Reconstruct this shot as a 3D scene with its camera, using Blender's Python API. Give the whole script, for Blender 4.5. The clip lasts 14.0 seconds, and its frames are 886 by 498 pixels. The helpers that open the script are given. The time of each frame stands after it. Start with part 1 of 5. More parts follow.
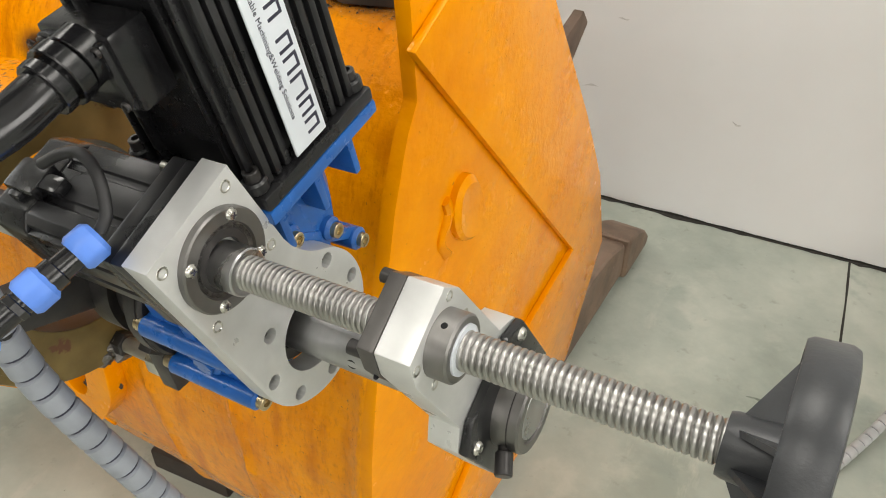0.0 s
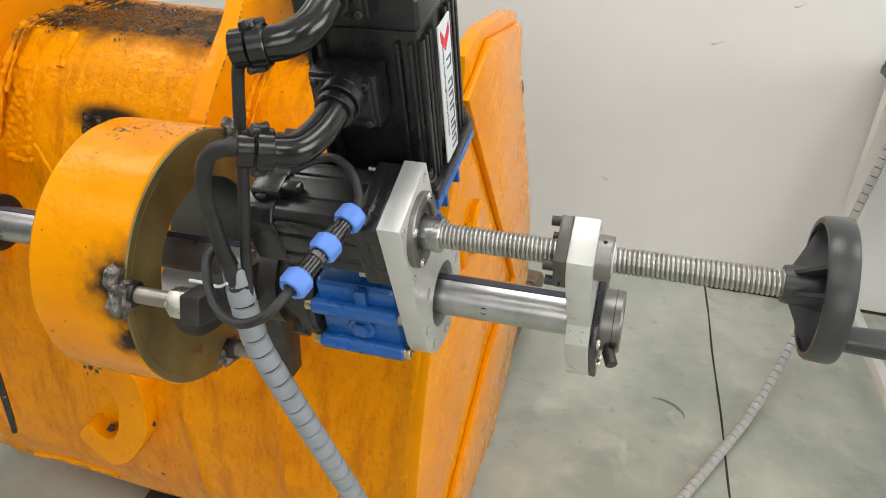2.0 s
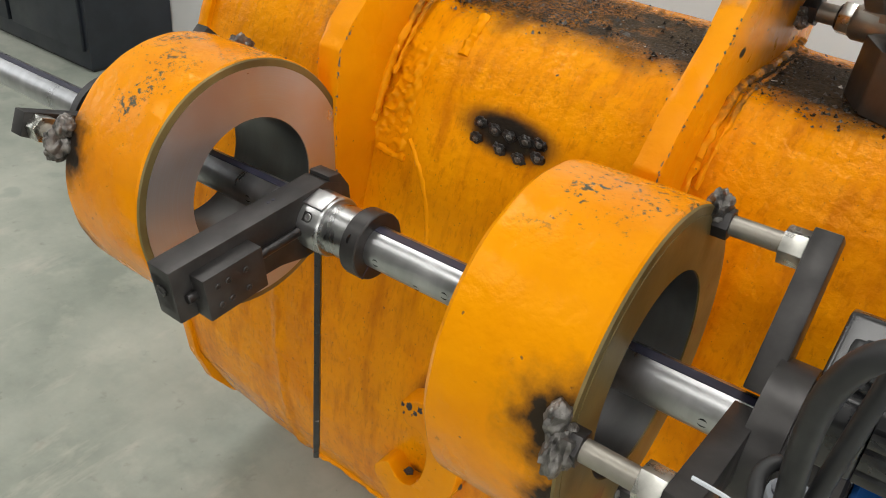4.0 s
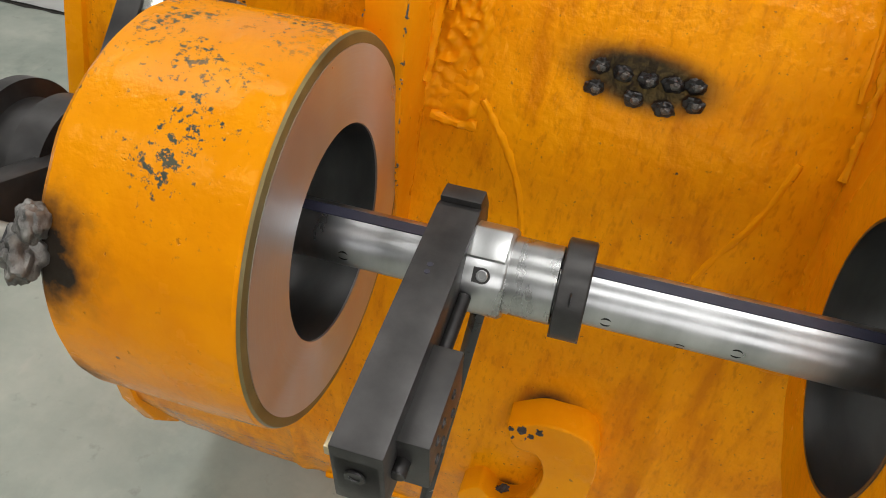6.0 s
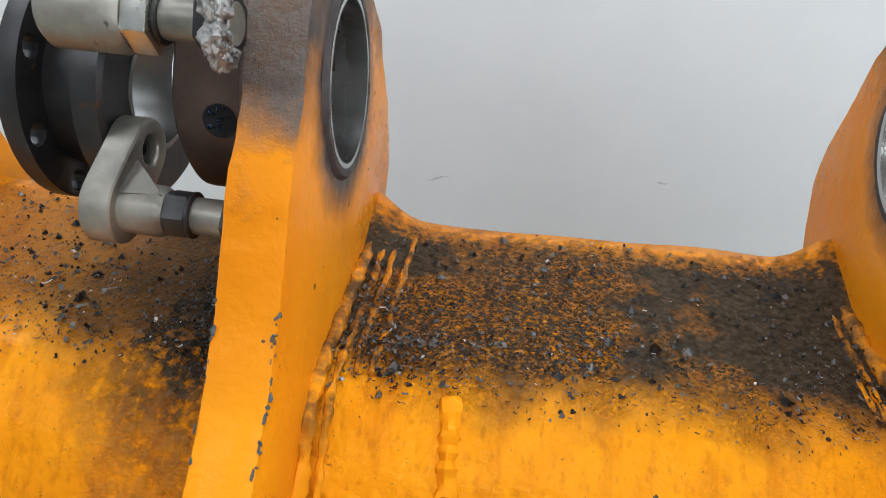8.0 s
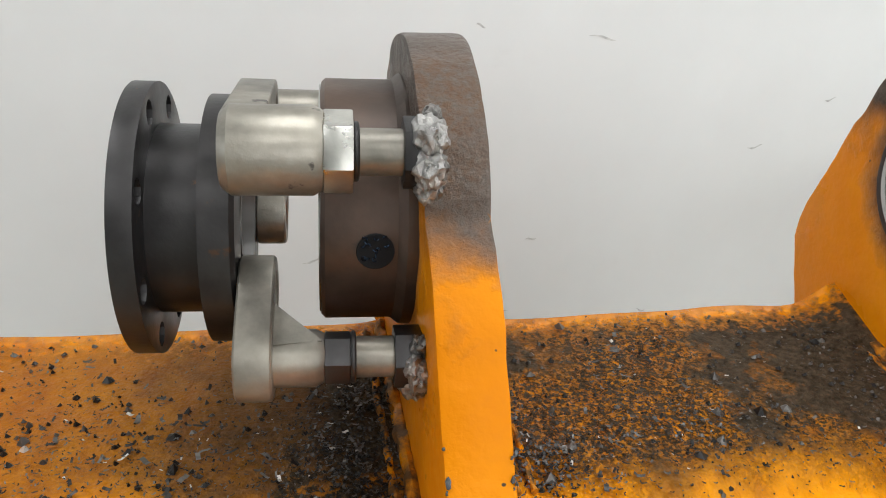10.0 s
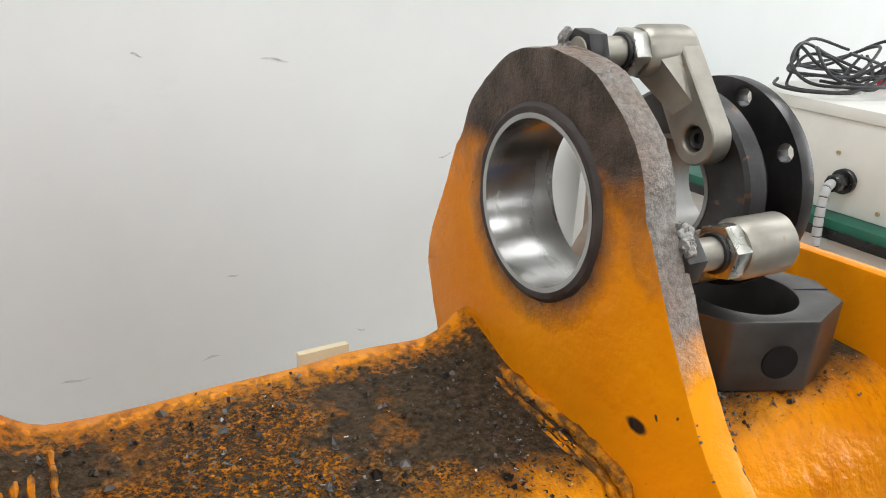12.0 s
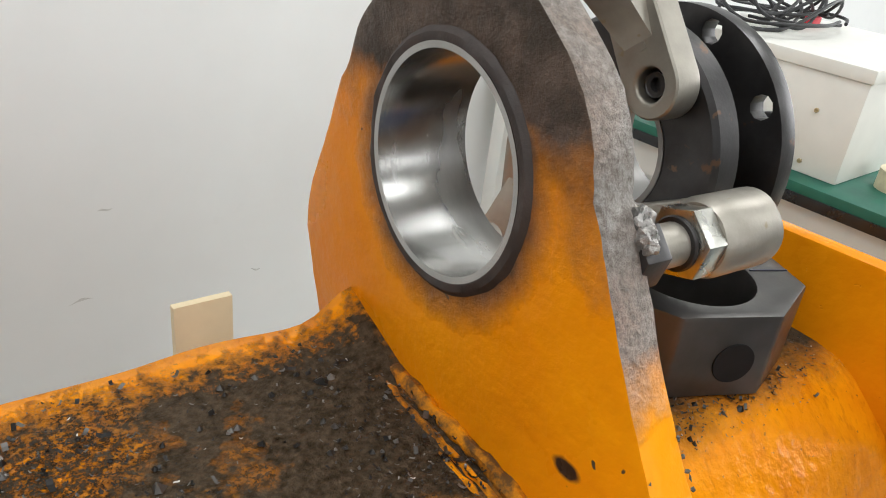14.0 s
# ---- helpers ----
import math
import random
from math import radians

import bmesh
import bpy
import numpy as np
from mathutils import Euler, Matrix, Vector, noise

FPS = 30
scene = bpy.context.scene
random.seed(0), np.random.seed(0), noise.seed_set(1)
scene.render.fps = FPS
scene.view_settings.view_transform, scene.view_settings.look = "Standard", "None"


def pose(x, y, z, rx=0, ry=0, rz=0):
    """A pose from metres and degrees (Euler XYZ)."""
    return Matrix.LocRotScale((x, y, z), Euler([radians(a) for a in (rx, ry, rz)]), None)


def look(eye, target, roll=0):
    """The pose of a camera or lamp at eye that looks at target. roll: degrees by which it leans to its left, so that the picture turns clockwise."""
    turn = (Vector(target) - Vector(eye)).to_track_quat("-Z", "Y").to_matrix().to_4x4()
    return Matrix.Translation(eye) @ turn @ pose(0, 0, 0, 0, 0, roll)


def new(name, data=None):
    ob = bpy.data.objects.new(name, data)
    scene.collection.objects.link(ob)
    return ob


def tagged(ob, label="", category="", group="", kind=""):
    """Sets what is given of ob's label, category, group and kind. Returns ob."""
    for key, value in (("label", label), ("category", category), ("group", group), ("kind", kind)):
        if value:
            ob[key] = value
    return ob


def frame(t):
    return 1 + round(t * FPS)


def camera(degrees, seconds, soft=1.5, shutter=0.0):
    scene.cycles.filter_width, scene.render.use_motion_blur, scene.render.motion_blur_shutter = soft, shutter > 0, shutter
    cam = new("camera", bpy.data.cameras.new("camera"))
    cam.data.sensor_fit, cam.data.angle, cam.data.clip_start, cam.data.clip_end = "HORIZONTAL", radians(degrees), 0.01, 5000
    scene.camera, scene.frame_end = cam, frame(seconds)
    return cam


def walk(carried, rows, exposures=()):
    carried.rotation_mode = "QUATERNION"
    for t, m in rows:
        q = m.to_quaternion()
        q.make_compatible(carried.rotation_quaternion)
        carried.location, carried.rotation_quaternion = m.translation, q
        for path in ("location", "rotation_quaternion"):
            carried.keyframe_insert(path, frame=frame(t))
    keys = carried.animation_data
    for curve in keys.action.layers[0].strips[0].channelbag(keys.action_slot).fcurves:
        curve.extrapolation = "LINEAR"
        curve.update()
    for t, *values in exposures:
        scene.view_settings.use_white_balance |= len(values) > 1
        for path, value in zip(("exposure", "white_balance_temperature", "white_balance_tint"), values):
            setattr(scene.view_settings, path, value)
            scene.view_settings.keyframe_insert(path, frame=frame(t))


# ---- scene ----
cam = camera(59.9, 14.0, soft=1.0)
PATH = [
    (0, (1.07, -0.343, 1.554), (0.221, 1.034, 0.378), 1.2),
    (0.5, (1.042, -0.445, 1.566), (0.348, 1.036, 0.415), 1.2),
    (1, (1.017, -0.592, 1.575), (0.495, 1.007, 0.491), 1.3),
    (1.5, (0.977, -0.688, 1.596), (0.524, 0.975, 0.581), 2.2),
    (2, (0.933, -0.747, 1.593), (0.405, 0.923, 0.628), 3.9),
    (2.5, (0.879, -0.77, 1.592), (0.201, 0.838, 0.616), 5.3),
    (3, (0.809, -0.749, 1.567), (-0.025, 0.768, 0.564), 6.5),
    (3.5, (0.651, -0.643, 1.546), (-0.303, 0.775, 0.507), 7.2),
    (4, (0.52, -0.562, 1.537), (-0.486, 0.791, 0.463), 7.4),
    (4.2, (0.471, -0.544, 1.529), (-0.53, 0.789, 0.424), 7.1),
    (6.3, (-0.075, -0.433, 1.46), (-0.374, 1.051, 0.152), 8.4),
    (6.5, (-0.087, -0.375, 1.484), (-0.389, 1.13, 0.201), 7.7),
    (7, (-0.078, -0.229, 1.534), (-0.395, 1.351, 0.35), 5.6),
    (7.5, (-0.057, -0.142, 1.58), (-0.352, 1.518, 0.505), 4.6),
    (8, (-0.112, -0.075, 1.608), (-0.334, 1.65, 0.621), 3.8),
    (8.2, (-0.153, -0.046, 1.611), (-0.335, 1.702, 0.656), 3.5),
    (10.3, (-0.377, -0.047, 1.618), (0.011, 1.75, 0.829), 3.5),
    (10.5, (-0.364, -0.05, 1.618), (0.089, 1.739, 0.848), 3.3),
    (11, (-0.309, -0.042, 1.619), (0.305, 1.71, 0.877), 2.9),
    (11.5, (-0.261, -0.025, 1.624), (0.519, 1.666, 0.893), 3.1),
    (12, (-0.203, 0.004, 1.628), (0.691, 1.631, 0.886), 3.2),
    (12.5, (-0.17, 0.057, 1.629), (0.805, 1.628, 0.865), 3.9),
    (13, (-0.146, 0.118, 1.615), (0.881, 1.64, 0.823), 5.0),
    (13.5, (-0.117, 0.146, 1.605), (0.94, 1.627, 0.776), 6.2),
    (14, (-0.097, 0.149, 1.596), (0.967, 1.583, 0.694), 7.5),
]

EXPOSURES = [(0.0, 0.07, 6750, 10), (2.0, 0.04, 6600, 10), (4.0, -0.12, 6500, 10), (6.5, -0.18, 6350, 10), (7.0, -0.26, 6250, 10), (7.5, -0.1, 5300, 8), (8.0, 0.04, 5700, 8), (8.2, 0.1, 6000, 9), (10.3, 0.1, 6150, 9), (11.0, 0.11, 6150, 9), (14.0, 0.12, 6200, 9)]
walk(cam, [(t, look(eye, target, roll)) for t, eye, target, roll in PATH], EXPOSURES)

# ---- light: unseen area lights added as overcast daylight from three sides and overhead ----
world = bpy.data.worlds.new("workshop_sky")
scene.world = world
world.use_nodes = True
wn = world.node_tree.nodes
sky = wn.new("ShaderNodeTexSky")
sky.sky_type = "NISHITA"
sky.sun_disc = False
sky.sun_elevation, sky.sun_rotation = radians(40), radians(200)
wn["Background"].inputs["Strength"].default_value = 0.10
world.node_tree.links.new(sky.outputs["Color"], wn["Background"].inputs["Color"])


def area_light(name, m, sx, sy, watts, colour):
    data = bpy.data.lights.new(name, "AREA")
    data.shape, data.size, data.size_y, data.energy, data.color = "RECTANGLE", sx, sy, watts, colour
    ob = new(name, data)
    ob.matrix_world = m
    return ob


area_light("window_daylight", look((2.2, -5.2, 2.4), (0.6, 0.0, 1.0)), 4.0, 2.2, 92, (1.0, 0.98, 0.95))
area_light("window_daylight", look((-5.6, -1.0, 2.4), (0.0, 0.0, 1.0)), 3.5, 2.0, 42, (0.95, 0.98, 1.0))
# added on the right to brighten the bucket's side plate
area_light("window_daylight", look((5.6, -0.2, 2.4), (0.4, 0.4, 1.0)), 3.0, 2.0, 122, (1.0, 0.99, 0.97))
for lx in (-2.2, 0.3, 2.8):
    area_light("panel_light", pose(lx, 0.55, 4.1), 1.2, 1.2, 33, (1.0, 0.985, 0.95))
    area_light("panel_light", pose(lx, -2.2, 4.1), 1.2, 1.2, 30, (1.0, 0.985, 0.95))

# ---- materials ----
class Nodes:
    """Short way to write a node material."""

    def __init__(self, name):
        self.mat = bpy.data.materials.new(name)
        self.mat.use_nodes = True
        self.tree = self.mat.node_tree
        self.bsdf = self.tree.nodes["Principled BSDF"]
        self.coord = self.tree.nodes.new("ShaderNodeTexCoord").outputs["Object"]
        self.geo = self.tree.nodes.new("ShaderNodeNewGeometry")

    def put(self, socket, value):
        if hasattr(value, "is_linked"):
            self.tree.links.new(value, socket)
        else:
            socket.default_value = value

    def noise(self, scale, detail=4.0, rough=0.55, vec=None, distort=0.0):
        n = self.tree.nodes.new("ShaderNodeTexNoise")
        n.inputs["Scale"].default_value, n.inputs["Detail"].default_value = scale, detail
        n.inputs["Roughness"].default_value, n.inputs["Distortion"].default_value = rough, distort
        self.put(n.inputs["Vector"], vec or self.coord)
        return n.outputs["Fac"]

    def voronoi(self, scale, vec=None, feature="F1"):
        n = self.tree.nodes.new("ShaderNodeTexVoronoi")
        n.feature = feature
        n.inputs["Scale"].default_value = scale
        self.put(n.inputs["Vector"], vec or self.coord)
        return n.outputs["Distance"]

    def stretch(self, sx, sy, sz, vec=None):
        n = self.tree.nodes.new("ShaderNodeMapping")
        n.inputs["Scale"].default_value = (sx, sy, sz)
        self.put(n.inputs["Vector"], vec or self.coord)
        return n.outputs["Vector"]

    def ramp(self, fac, lo, hi, a=0.0, b=1.0):
        n = self.tree.nodes.new("ShaderNodeMapRange")
        n.inputs["From Min"].default_value, n.inputs["From Max"].default_value = lo, hi
        n.inputs["To Min"].default_value, n.inputs["To Max"].default_value = a, b
        self.put(n.inputs["Value"], fac)
        return n.outputs["Result"]

    def mix(self, fac, a, b):
        n = self.tree.nodes.new("ShaderNodeMix")
        n.data_type = "RGBA"
        self.put(n.inputs[0], fac)
        self.put(n.inputs[6], (*a, 1) if isinstance(a, tuple) else a)
        self.put(n.inputs[7], (*b, 1) if isinstance(b, tuple) else b)
        return n.outputs[2]

    def maths(self, op, a, b=0.0):
        n = self.tree.nodes.new("ShaderNodeMath")
        n.operation = op
        n.use_clamp = False
        self.put(n.inputs[0], a)
        self.put(n.inputs[1], b)
        return n.outputs[0]

    def split(self, vec=None):
        n = self.tree.nodes.new("ShaderNodeSeparateXYZ")
        self.put(n.inputs[0], vec or self.coord)
        return n.outputs

    def near(self, place, radius, soft=0.5, squash=(1, 1, 1), ragged=0.9):
        """1 within a ragged blot round a place in the thing's own metres, 0 outside."""
        m = self.tree.nodes.new("ShaderNodeMapping")
        m.vector_type = "POINT"
        m.inputs["Location"].default_value = [-p * s for p, s in zip(place, squash)]
        m.inputs["Scale"].default_value = squash
        self.put(m.inputs["Vector"], self.coord)
        d = self.tree.nodes.new("ShaderNodeVectorMath")
        d.operation = "LENGTH"
        self.put(d.inputs[0], m.outputs["Vector"])
        wob = self.maths("MULTIPLY", self.maths("SUBTRACT", self.noise(38, 5), 0.5), radius * ragged)
        return self.ramp(self.maths("ADD", d.outputs["Value"], wob), radius * (1 - soft), radius * (1 + soft), 1.0, 0.0)

    def bump(self, height, strength=0.3, distance=0.001):
        n = self.tree.nodes.new("ShaderNodeBump")
        n.inputs["Strength"].default_value, n.inputs["Distance"].default_value = strength, distance
        self.put(n.inputs["Height"], height)
        self.put(self.bsdf.inputs["Normal"], n.outputs["Normal"])
        return self

    def done(self, colour, rough=0.5, metal=0.0, coat=0.0, spec=0.5, tint=(1, 1, 1)):
        self.put(self.bsdf.inputs["Specular Tint"], (*tint, 1))
        self.put(self.bsdf.inputs["Base Color"], (*colour, 1) if isinstance(colour, tuple) else colour)
        self.put(self.bsdf.inputs["Roughness"], rough)
        self.put(self.bsdf.inputs["Metallic"], metal)
        self.put(self.bsdf.inputs["Coat Weight"], coat)
        self.put(self.bsdf.inputs["Specular IOR Level"], spec)
        return self.mat


def plain(name, colour, rough=0.5, metal=0.0, vary=0.15, scale=30, bump=0.1, coat=0.0, wear=None):
    """A paint, plastic or metal with uneven tone, smudged gloss and fine relief."""
    n = Nodes(name)
    dark = tuple(c * (1 - vary) for c in colour)
    light = tuple(min(1, c * (1 + vary)) for c in colour)
    col = n.mix(n.ramp(n.noise(scale, 5), 0.3, 0.7), dark, light)
    fine = n.noise(scale * 14, 3)
    if wear:
        col = n.mix(n.ramp(n.noise(scale * 2.3, 6), 0.66, 0.70), col, wear)
    n.bump(n.maths("ADD", fine, n.noise(scale * 3, 3)), bump, 0.0006)
    return n.done(col, n.ramp(n.noise(scale * 0.8, 6), 0.3, 0.7, max(0.03, rough - 0.1), rough + 0.1), metal, coat)


YELLOW = (0.84, 0.31, 0.001)
YELLOW_DEEP = (0.70, 0.215, 0.0008)
SOOT = (0.018, 0.015, 0.014)


def yellow_paint(name, grime=0.0, pits=0.5, blots=(), scorch=(), chips=None):
    """Thick glossy orange-yellow machine paint over cast and rolled steel, chipped to grey-green primer."""
    n = Nodes(name)
    big = n.noise(4.0, 5)
    mid = n.noise(26, 5)
    col = n.mix(n.ramp(big, 0.3, 0.7), YELLOW_DEEP, YELLOW)
    col = n.mix(n.ramp(mid, 0.35, 0.8, 0.0, 0.35), col, (0.92, 0.36, 0.002))
    speck = n.ramp(n.noise(95, 3), 0.70, 0.75)
    col = n.mix(n.maths("MULTIPLY", speck, pits), col, (0.20, 0.075, 0.012))
    dots = n.ramp(n.noise(75, 2, 0.4), 0.77, 0.79)
    col = n.mix(n.maths("MULTIPLY", dots, min(1.0, pits + 0.3)), col, (0.045, 0.05, 0.04))
    rough = n.ramp(n.noise(14, 5), 0.3, 0.75, 0.13, 0.34)
    if grime:
        g = n.maths("MULTIPLY", n.ramp(n.noise(34, 8, 0.7), 0.36, 0.56), n.maths("MULTIPLY", n.ramp(n.split()[2], 1.185, 1.222, 0.12, 1.0), grime))
        col = n.mix(g, col, (0.06, 0.035, 0.02))
        rough = n.maths("ADD", rough, n.maths("MULTIPLY", g, 0.3))
    for place, radius, squash in blots:
        b = n.near(place, radius, 0.35, squash)
        flecks = n.ramp(n.maths("ADD", n.noise(150, 6, 0.7), n.maths("MULTIPLY", n.maths("SUBTRACT", n.noise(14, 2), 0.5), 0.6)), 0.61, 0.645)
        col = n.mix(n.maths("MULTIPLY", b, flecks), col, (0.05, 0.062, 0.055))
    for place, radius, squash in scorch:
        b = n.near(place, radius, 0.75, squash)
        b = n.ramp(n.maths("ADD", b, n.maths("MULTIPLY", n.maths("SUBTRACT", n.noise(40, 5, 0.65), 0.5), 0.7)), 0.15, 0.8)
        b = n.maths("MULTIPLY", b, n.near(place, radius * 1.35, 0.4, squash))
        col = n.mix(b, col, SOOT)
        rough = n.maths("ADD", rough, n.maths("MULTIPLY", b, 0.3))
    relief = n.maths("ADD", n.maths("MULTIPLY", n.noise(55, 4), 0.6), n.maths("MULTIPLY", n.noise(11, 4), 1.6))
    relief = n.maths("SUBTRACT", relief, n.maths("MULTIPLY", speck, 0.25))
    n.bump(relief, 0.6, 0.004)
    return n.done(col, rough, 0.0, 0.0, 0.27, (1.0, 0.66, 0.18))


def turned_steel(name, colour=(0.55, 0.55, 0.55), rough=0.22, rust=0.0, rings=900):
    """Steel bright from the lathe: fine grooves across the axis (local x), smears of oil."""
    n = Nodes(name)
    groove = n.noise(1.0, 2, 0.5, n.stretch(rings, 2, 2))
    smear = n.noise(7, 6, 0.6, n.stretch(3, 1, 1))
    col = n.mix(n.ramp(smear, 0.35, 0.75), tuple(c * 0.62 for c in colour), colour)
    if rust:
        col = n.mix(n.ramp(n.noise(5, 6, 0.6), 0.62 - rust * 0.4, 0.85 - rust * 0.3), col, (0.36, 0.20, 0.13))
    n.bump(groove, 0.12, 0.0004)
    return n.done(col, n.ramp(smear, 0.3, 0.7, rough, rough + 0.16), 1.0)


M_YEL = yellow_paint("yellow_paint")
M_STEEL = turned_steel("turned_steel")
M_BARSTEEL = turned_steel("ground_bar_steel", (0.58, 0.58, 0.59), 0.25)
M_SCREW = turned_steel("screw_steel", (0.54, 0.53, 0.51), 0.27)
M_ALU = plain("silver_anodised", (0.60, 0.605, 0.595), 0.36, 0.5, 0.05, 40, 0.05)
M_BLACK = plain("black_satin_paint", (0.011, 0.011, 0.012), 0.30, 0.0, 0.35, 18, 0.08)
M_BLACKOX = plain("black_oxide_steel", (0.052, 0.049, 0.048), 0.42, 0.6, 0.3, 30, 0.10)
M_PLASTIC = plain("black_plastic", (0.010, 0.010, 0.011), 0.20, 0.0, 0.3, 40, 0.05)
M_RUBBER = plain("black_cable", (0.016, 0.016, 0.017), 0.5, 0.0, 0.3, 60, 0.1)
M_WHEEL = plain("wheel_plastic", (0.035, 0.037, 0.04), 0.36, 0.0, 0.3, 30, 0.25)
M_BLUE = plain("blue_enamel", (0.012, 0.10, 0.36), 0.30, 0.0, 0.2, 24, 0.2, 0.2)
M_BLUEPL = plain("blue_plastic", (0.10, 0.24, 0.72), 0.42, 0.0, 0.12, 40, 0.05)
M_GREY = plain("grey_spiral_wrap", (0.25, 0.27, 0.30), 0.45, 0.0, 0.12, 30, 0.1)
M_BRASS = plain("zinc_bolt", (0.55, 0.45, 0.28), 0.32, 1.0, 0.2, 60, 0.1)
M_ZINC = plain("zinc_plate", (0.55, 0.54, 0.50), 0.3, 1.0, 0.2, 60, 0.12)
M_CAST = plain("cast_nickel", (0.33, 0.305, 0.265), 0.40, 0.75, 0.15, 35, 0.25, wear=(0.30, 0.25, 0.18))
M_DARKSTEEL = plain("dark_mill_steel", (0.055, 0.052, 0.052), 0.38, 0.8, 0.35, 22, 0.2, wear=(0.12, 0.07, 0.045))
M_WELD = plain("fresh_weld", (0.17, 0.16, 0.15), 0.42, 0.85, 0.6, 70, 0.8, wear=(0.05, 0.045, 0.04))
M_WHITE = plain("white_label", (0.62, 0.66, 0.70), 0.4, 0.0, 0.05, 20, 0.02)
# near-black for shallow discs that stand in for the shade inside holes
M_HOLE = plain("hole_shade", (0.004, 0.004, 0.005), 0.95)
M_RED = plain("red_print", (0.62, 0.02, 0.04), 0.4)
M_INK = plain("dark_print", (0.03, 0.03, 0.05), 0.4)

# ---- building helpers ----
def link(name, bm, material, parent=None, label="", smooth=35, m=None):
    mesh = bpy.data.meshes.new(name)
    bmesh.ops.recalc_face_normals(bm, faces=bm.faces)
    bm.to_mesh(mesh)
    bm.free()
    for mat in material if isinstance(material, (list, tuple)) else (material,):
        mesh.materials.append(mat)
    if smooth:
        mesh.polygons.foreach_set("use_smooth", [True] * len(mesh.polygons))
        mesh.set_sharp_from_angle(angle=radians(smooth))
    ob = new(name, mesh)
    if parent:
        ob.parent = parent
    if m is not None:
        ob.matrix_basis = m
    if label:
        ob["label"] = label
    return ob


part = link


def thing(name, label, category, m=None, group="", kind=""):
    """An Empty at a thing's base, which carries its parts."""
    ob = new(name)
    ob.empty_display_size = 0.05
    if m is not None:
        ob.matrix_basis = m
    return tagged(ob, label, category, group, kind)


def bevel(bm, width, segments=2, angle=25):
    if width:
        edges = [e for e in bm.edges if len(e.link_faces) == 2 and e.calc_face_angle(0) > radians(angle)]
        bmesh.ops.bevel(bm, geom=edges, offset=width, segments=segments, affect="EDGES", profile=0.6, clamp_overlap=True)
    return bm


def box(size, centre=(0, 0, 0), edge=0.0, m=None, segments=2):
    bm = bmesh.new()
    bmesh.ops.create_cube(bm, size=1, matrix=Matrix.Translation(centre) @ Matrix.Diagonal((*size, 1)))
    bevel(bm, edge, segments)
    if m is not None:
        bm.transform(m)
    return bm


def join(*bms):
    """Several bmeshes in one."""
    out = bmesh.new()
    for bm in bms:
        mesh = bpy.data.meshes.new("tmp")
        bm.to_mesh(mesh)
        bm.free()
        out.from_mesh(mesh)
        bpy.data.meshes.remove(mesh)
    return out


def lathe(profile, segments=48, m=None, closed=True):
    """Turns points (x along the axis, radius) round the local x axis; a closed outline gives a hollow ring."""
    bm = bmesh.new()
    rings = []
    for k in range(segments):
        a = 2 * math.pi * k / segments
        rings.append([bm.verts.new((x, r * math.cos(a), r * math.sin(a))) for x, r in profile])
    n = len(profile)
    for k in range(segments):
        r0, r1 = rings[k], rings[(k + 1) % segments]
        for i in range(n if closed else n - 1):
            j = (i + 1) % n
            bm.faces.new((r0[i], r0[j], r1[j], r1[i]))
    bmesh.ops.remove_doubles(bm, verts=bm.verts, dist=1e-6)
    if m is not None:
        bm.transform(m)
    return bm


def rod(x0, x1, r, edge=0.001, segments=32, m=None, bore=0.0):
    e = min(edge, r * 0.4, abs(x1 - x0) * 0.4)
    inner = bore if bore else 0.0
    pts = [(x0, inner), (x0, r - e), (x0 + e, r), (x1 - e, r), (x1, r - e), (x1, inner)]
    return lathe(pts, segments, m, closed=bool(bore))


def prism(outline, x0, x1, edge=0.0, holes=(), m=None, segments=2):
    """An outline of (y, z) points pushed along x from x0 to x1, with round holes (y, z, radius) through it."""
    bm = bmesh.new()
    loops = [list(outline)]
    for hy, hz, hr in holes:
        k = max(10, min(40, int(hr * 900)))
        loops.append([(hy + hr * math.cos(2 * math.pi * i / k), hz + hr * math.sin(2 * math.pi * i / k)) for i in range(k)])
    sides = []
    for x in (x0, x1):
        edges = []
        cols = []
        for loop in loops:
            vs = [bm.verts.new((x, y, z)) for y, z in loop]
            cols.append(vs)
            edges += [bm.edges.new((vs[i], vs[(i + 1) % len(vs)])) for i in range(len(vs))]
        bmesh.ops.triangle_fill(bm, use_beauty=True, use_dissolve=False, edges=edges)
        sides.append(cols)
    for a, b in zip(*sides):
        for i in range(len(a)):
            j = (i + 1) % len(a)
            bm.faces.new((a[i], a[j], b[j], b[i]))
    bmesh.ops.recalc_face_normals(bm, faces=bm.faces)
    if edge:
        bmesh.ops.dissolve_limit(bm, angle_limit=radians(1), verts=bm.verts, edges=[e for e in bm.edges if len(e.link_faces) == 2 and e.calc_face_angle(0) < 0.01])
        bevel(bm, edge, segments)
        bmesh.ops.triangulate(bm, faces=[f for f in bm.faces if len(f.verts) > 4])
    if m is not None:
        bm.transform(m)
    return bm


def smooth_path(points, steps=8):
    """A Catmull-Rom line through the points."""
    p = [Vector(q) for q in points]
    p = [p[0] * 2 - p[1]] + p + [p[-1] * 2 - p[-2]]
    out = []
    for i in range(1, len(p) - 2):
        for k in range(steps):
            t = k / steps
            a, b, c, d = p[i - 1], p[i], p[i + 1], p[i + 2]
            out.append(0.5 * ((2 * b) + (c - a) * t + (2 * a - 5 * b + 4 * c - d) * t * t + (3 * b - a - 3 * c + d) * t ** 3))
    return out + [p[-2]]


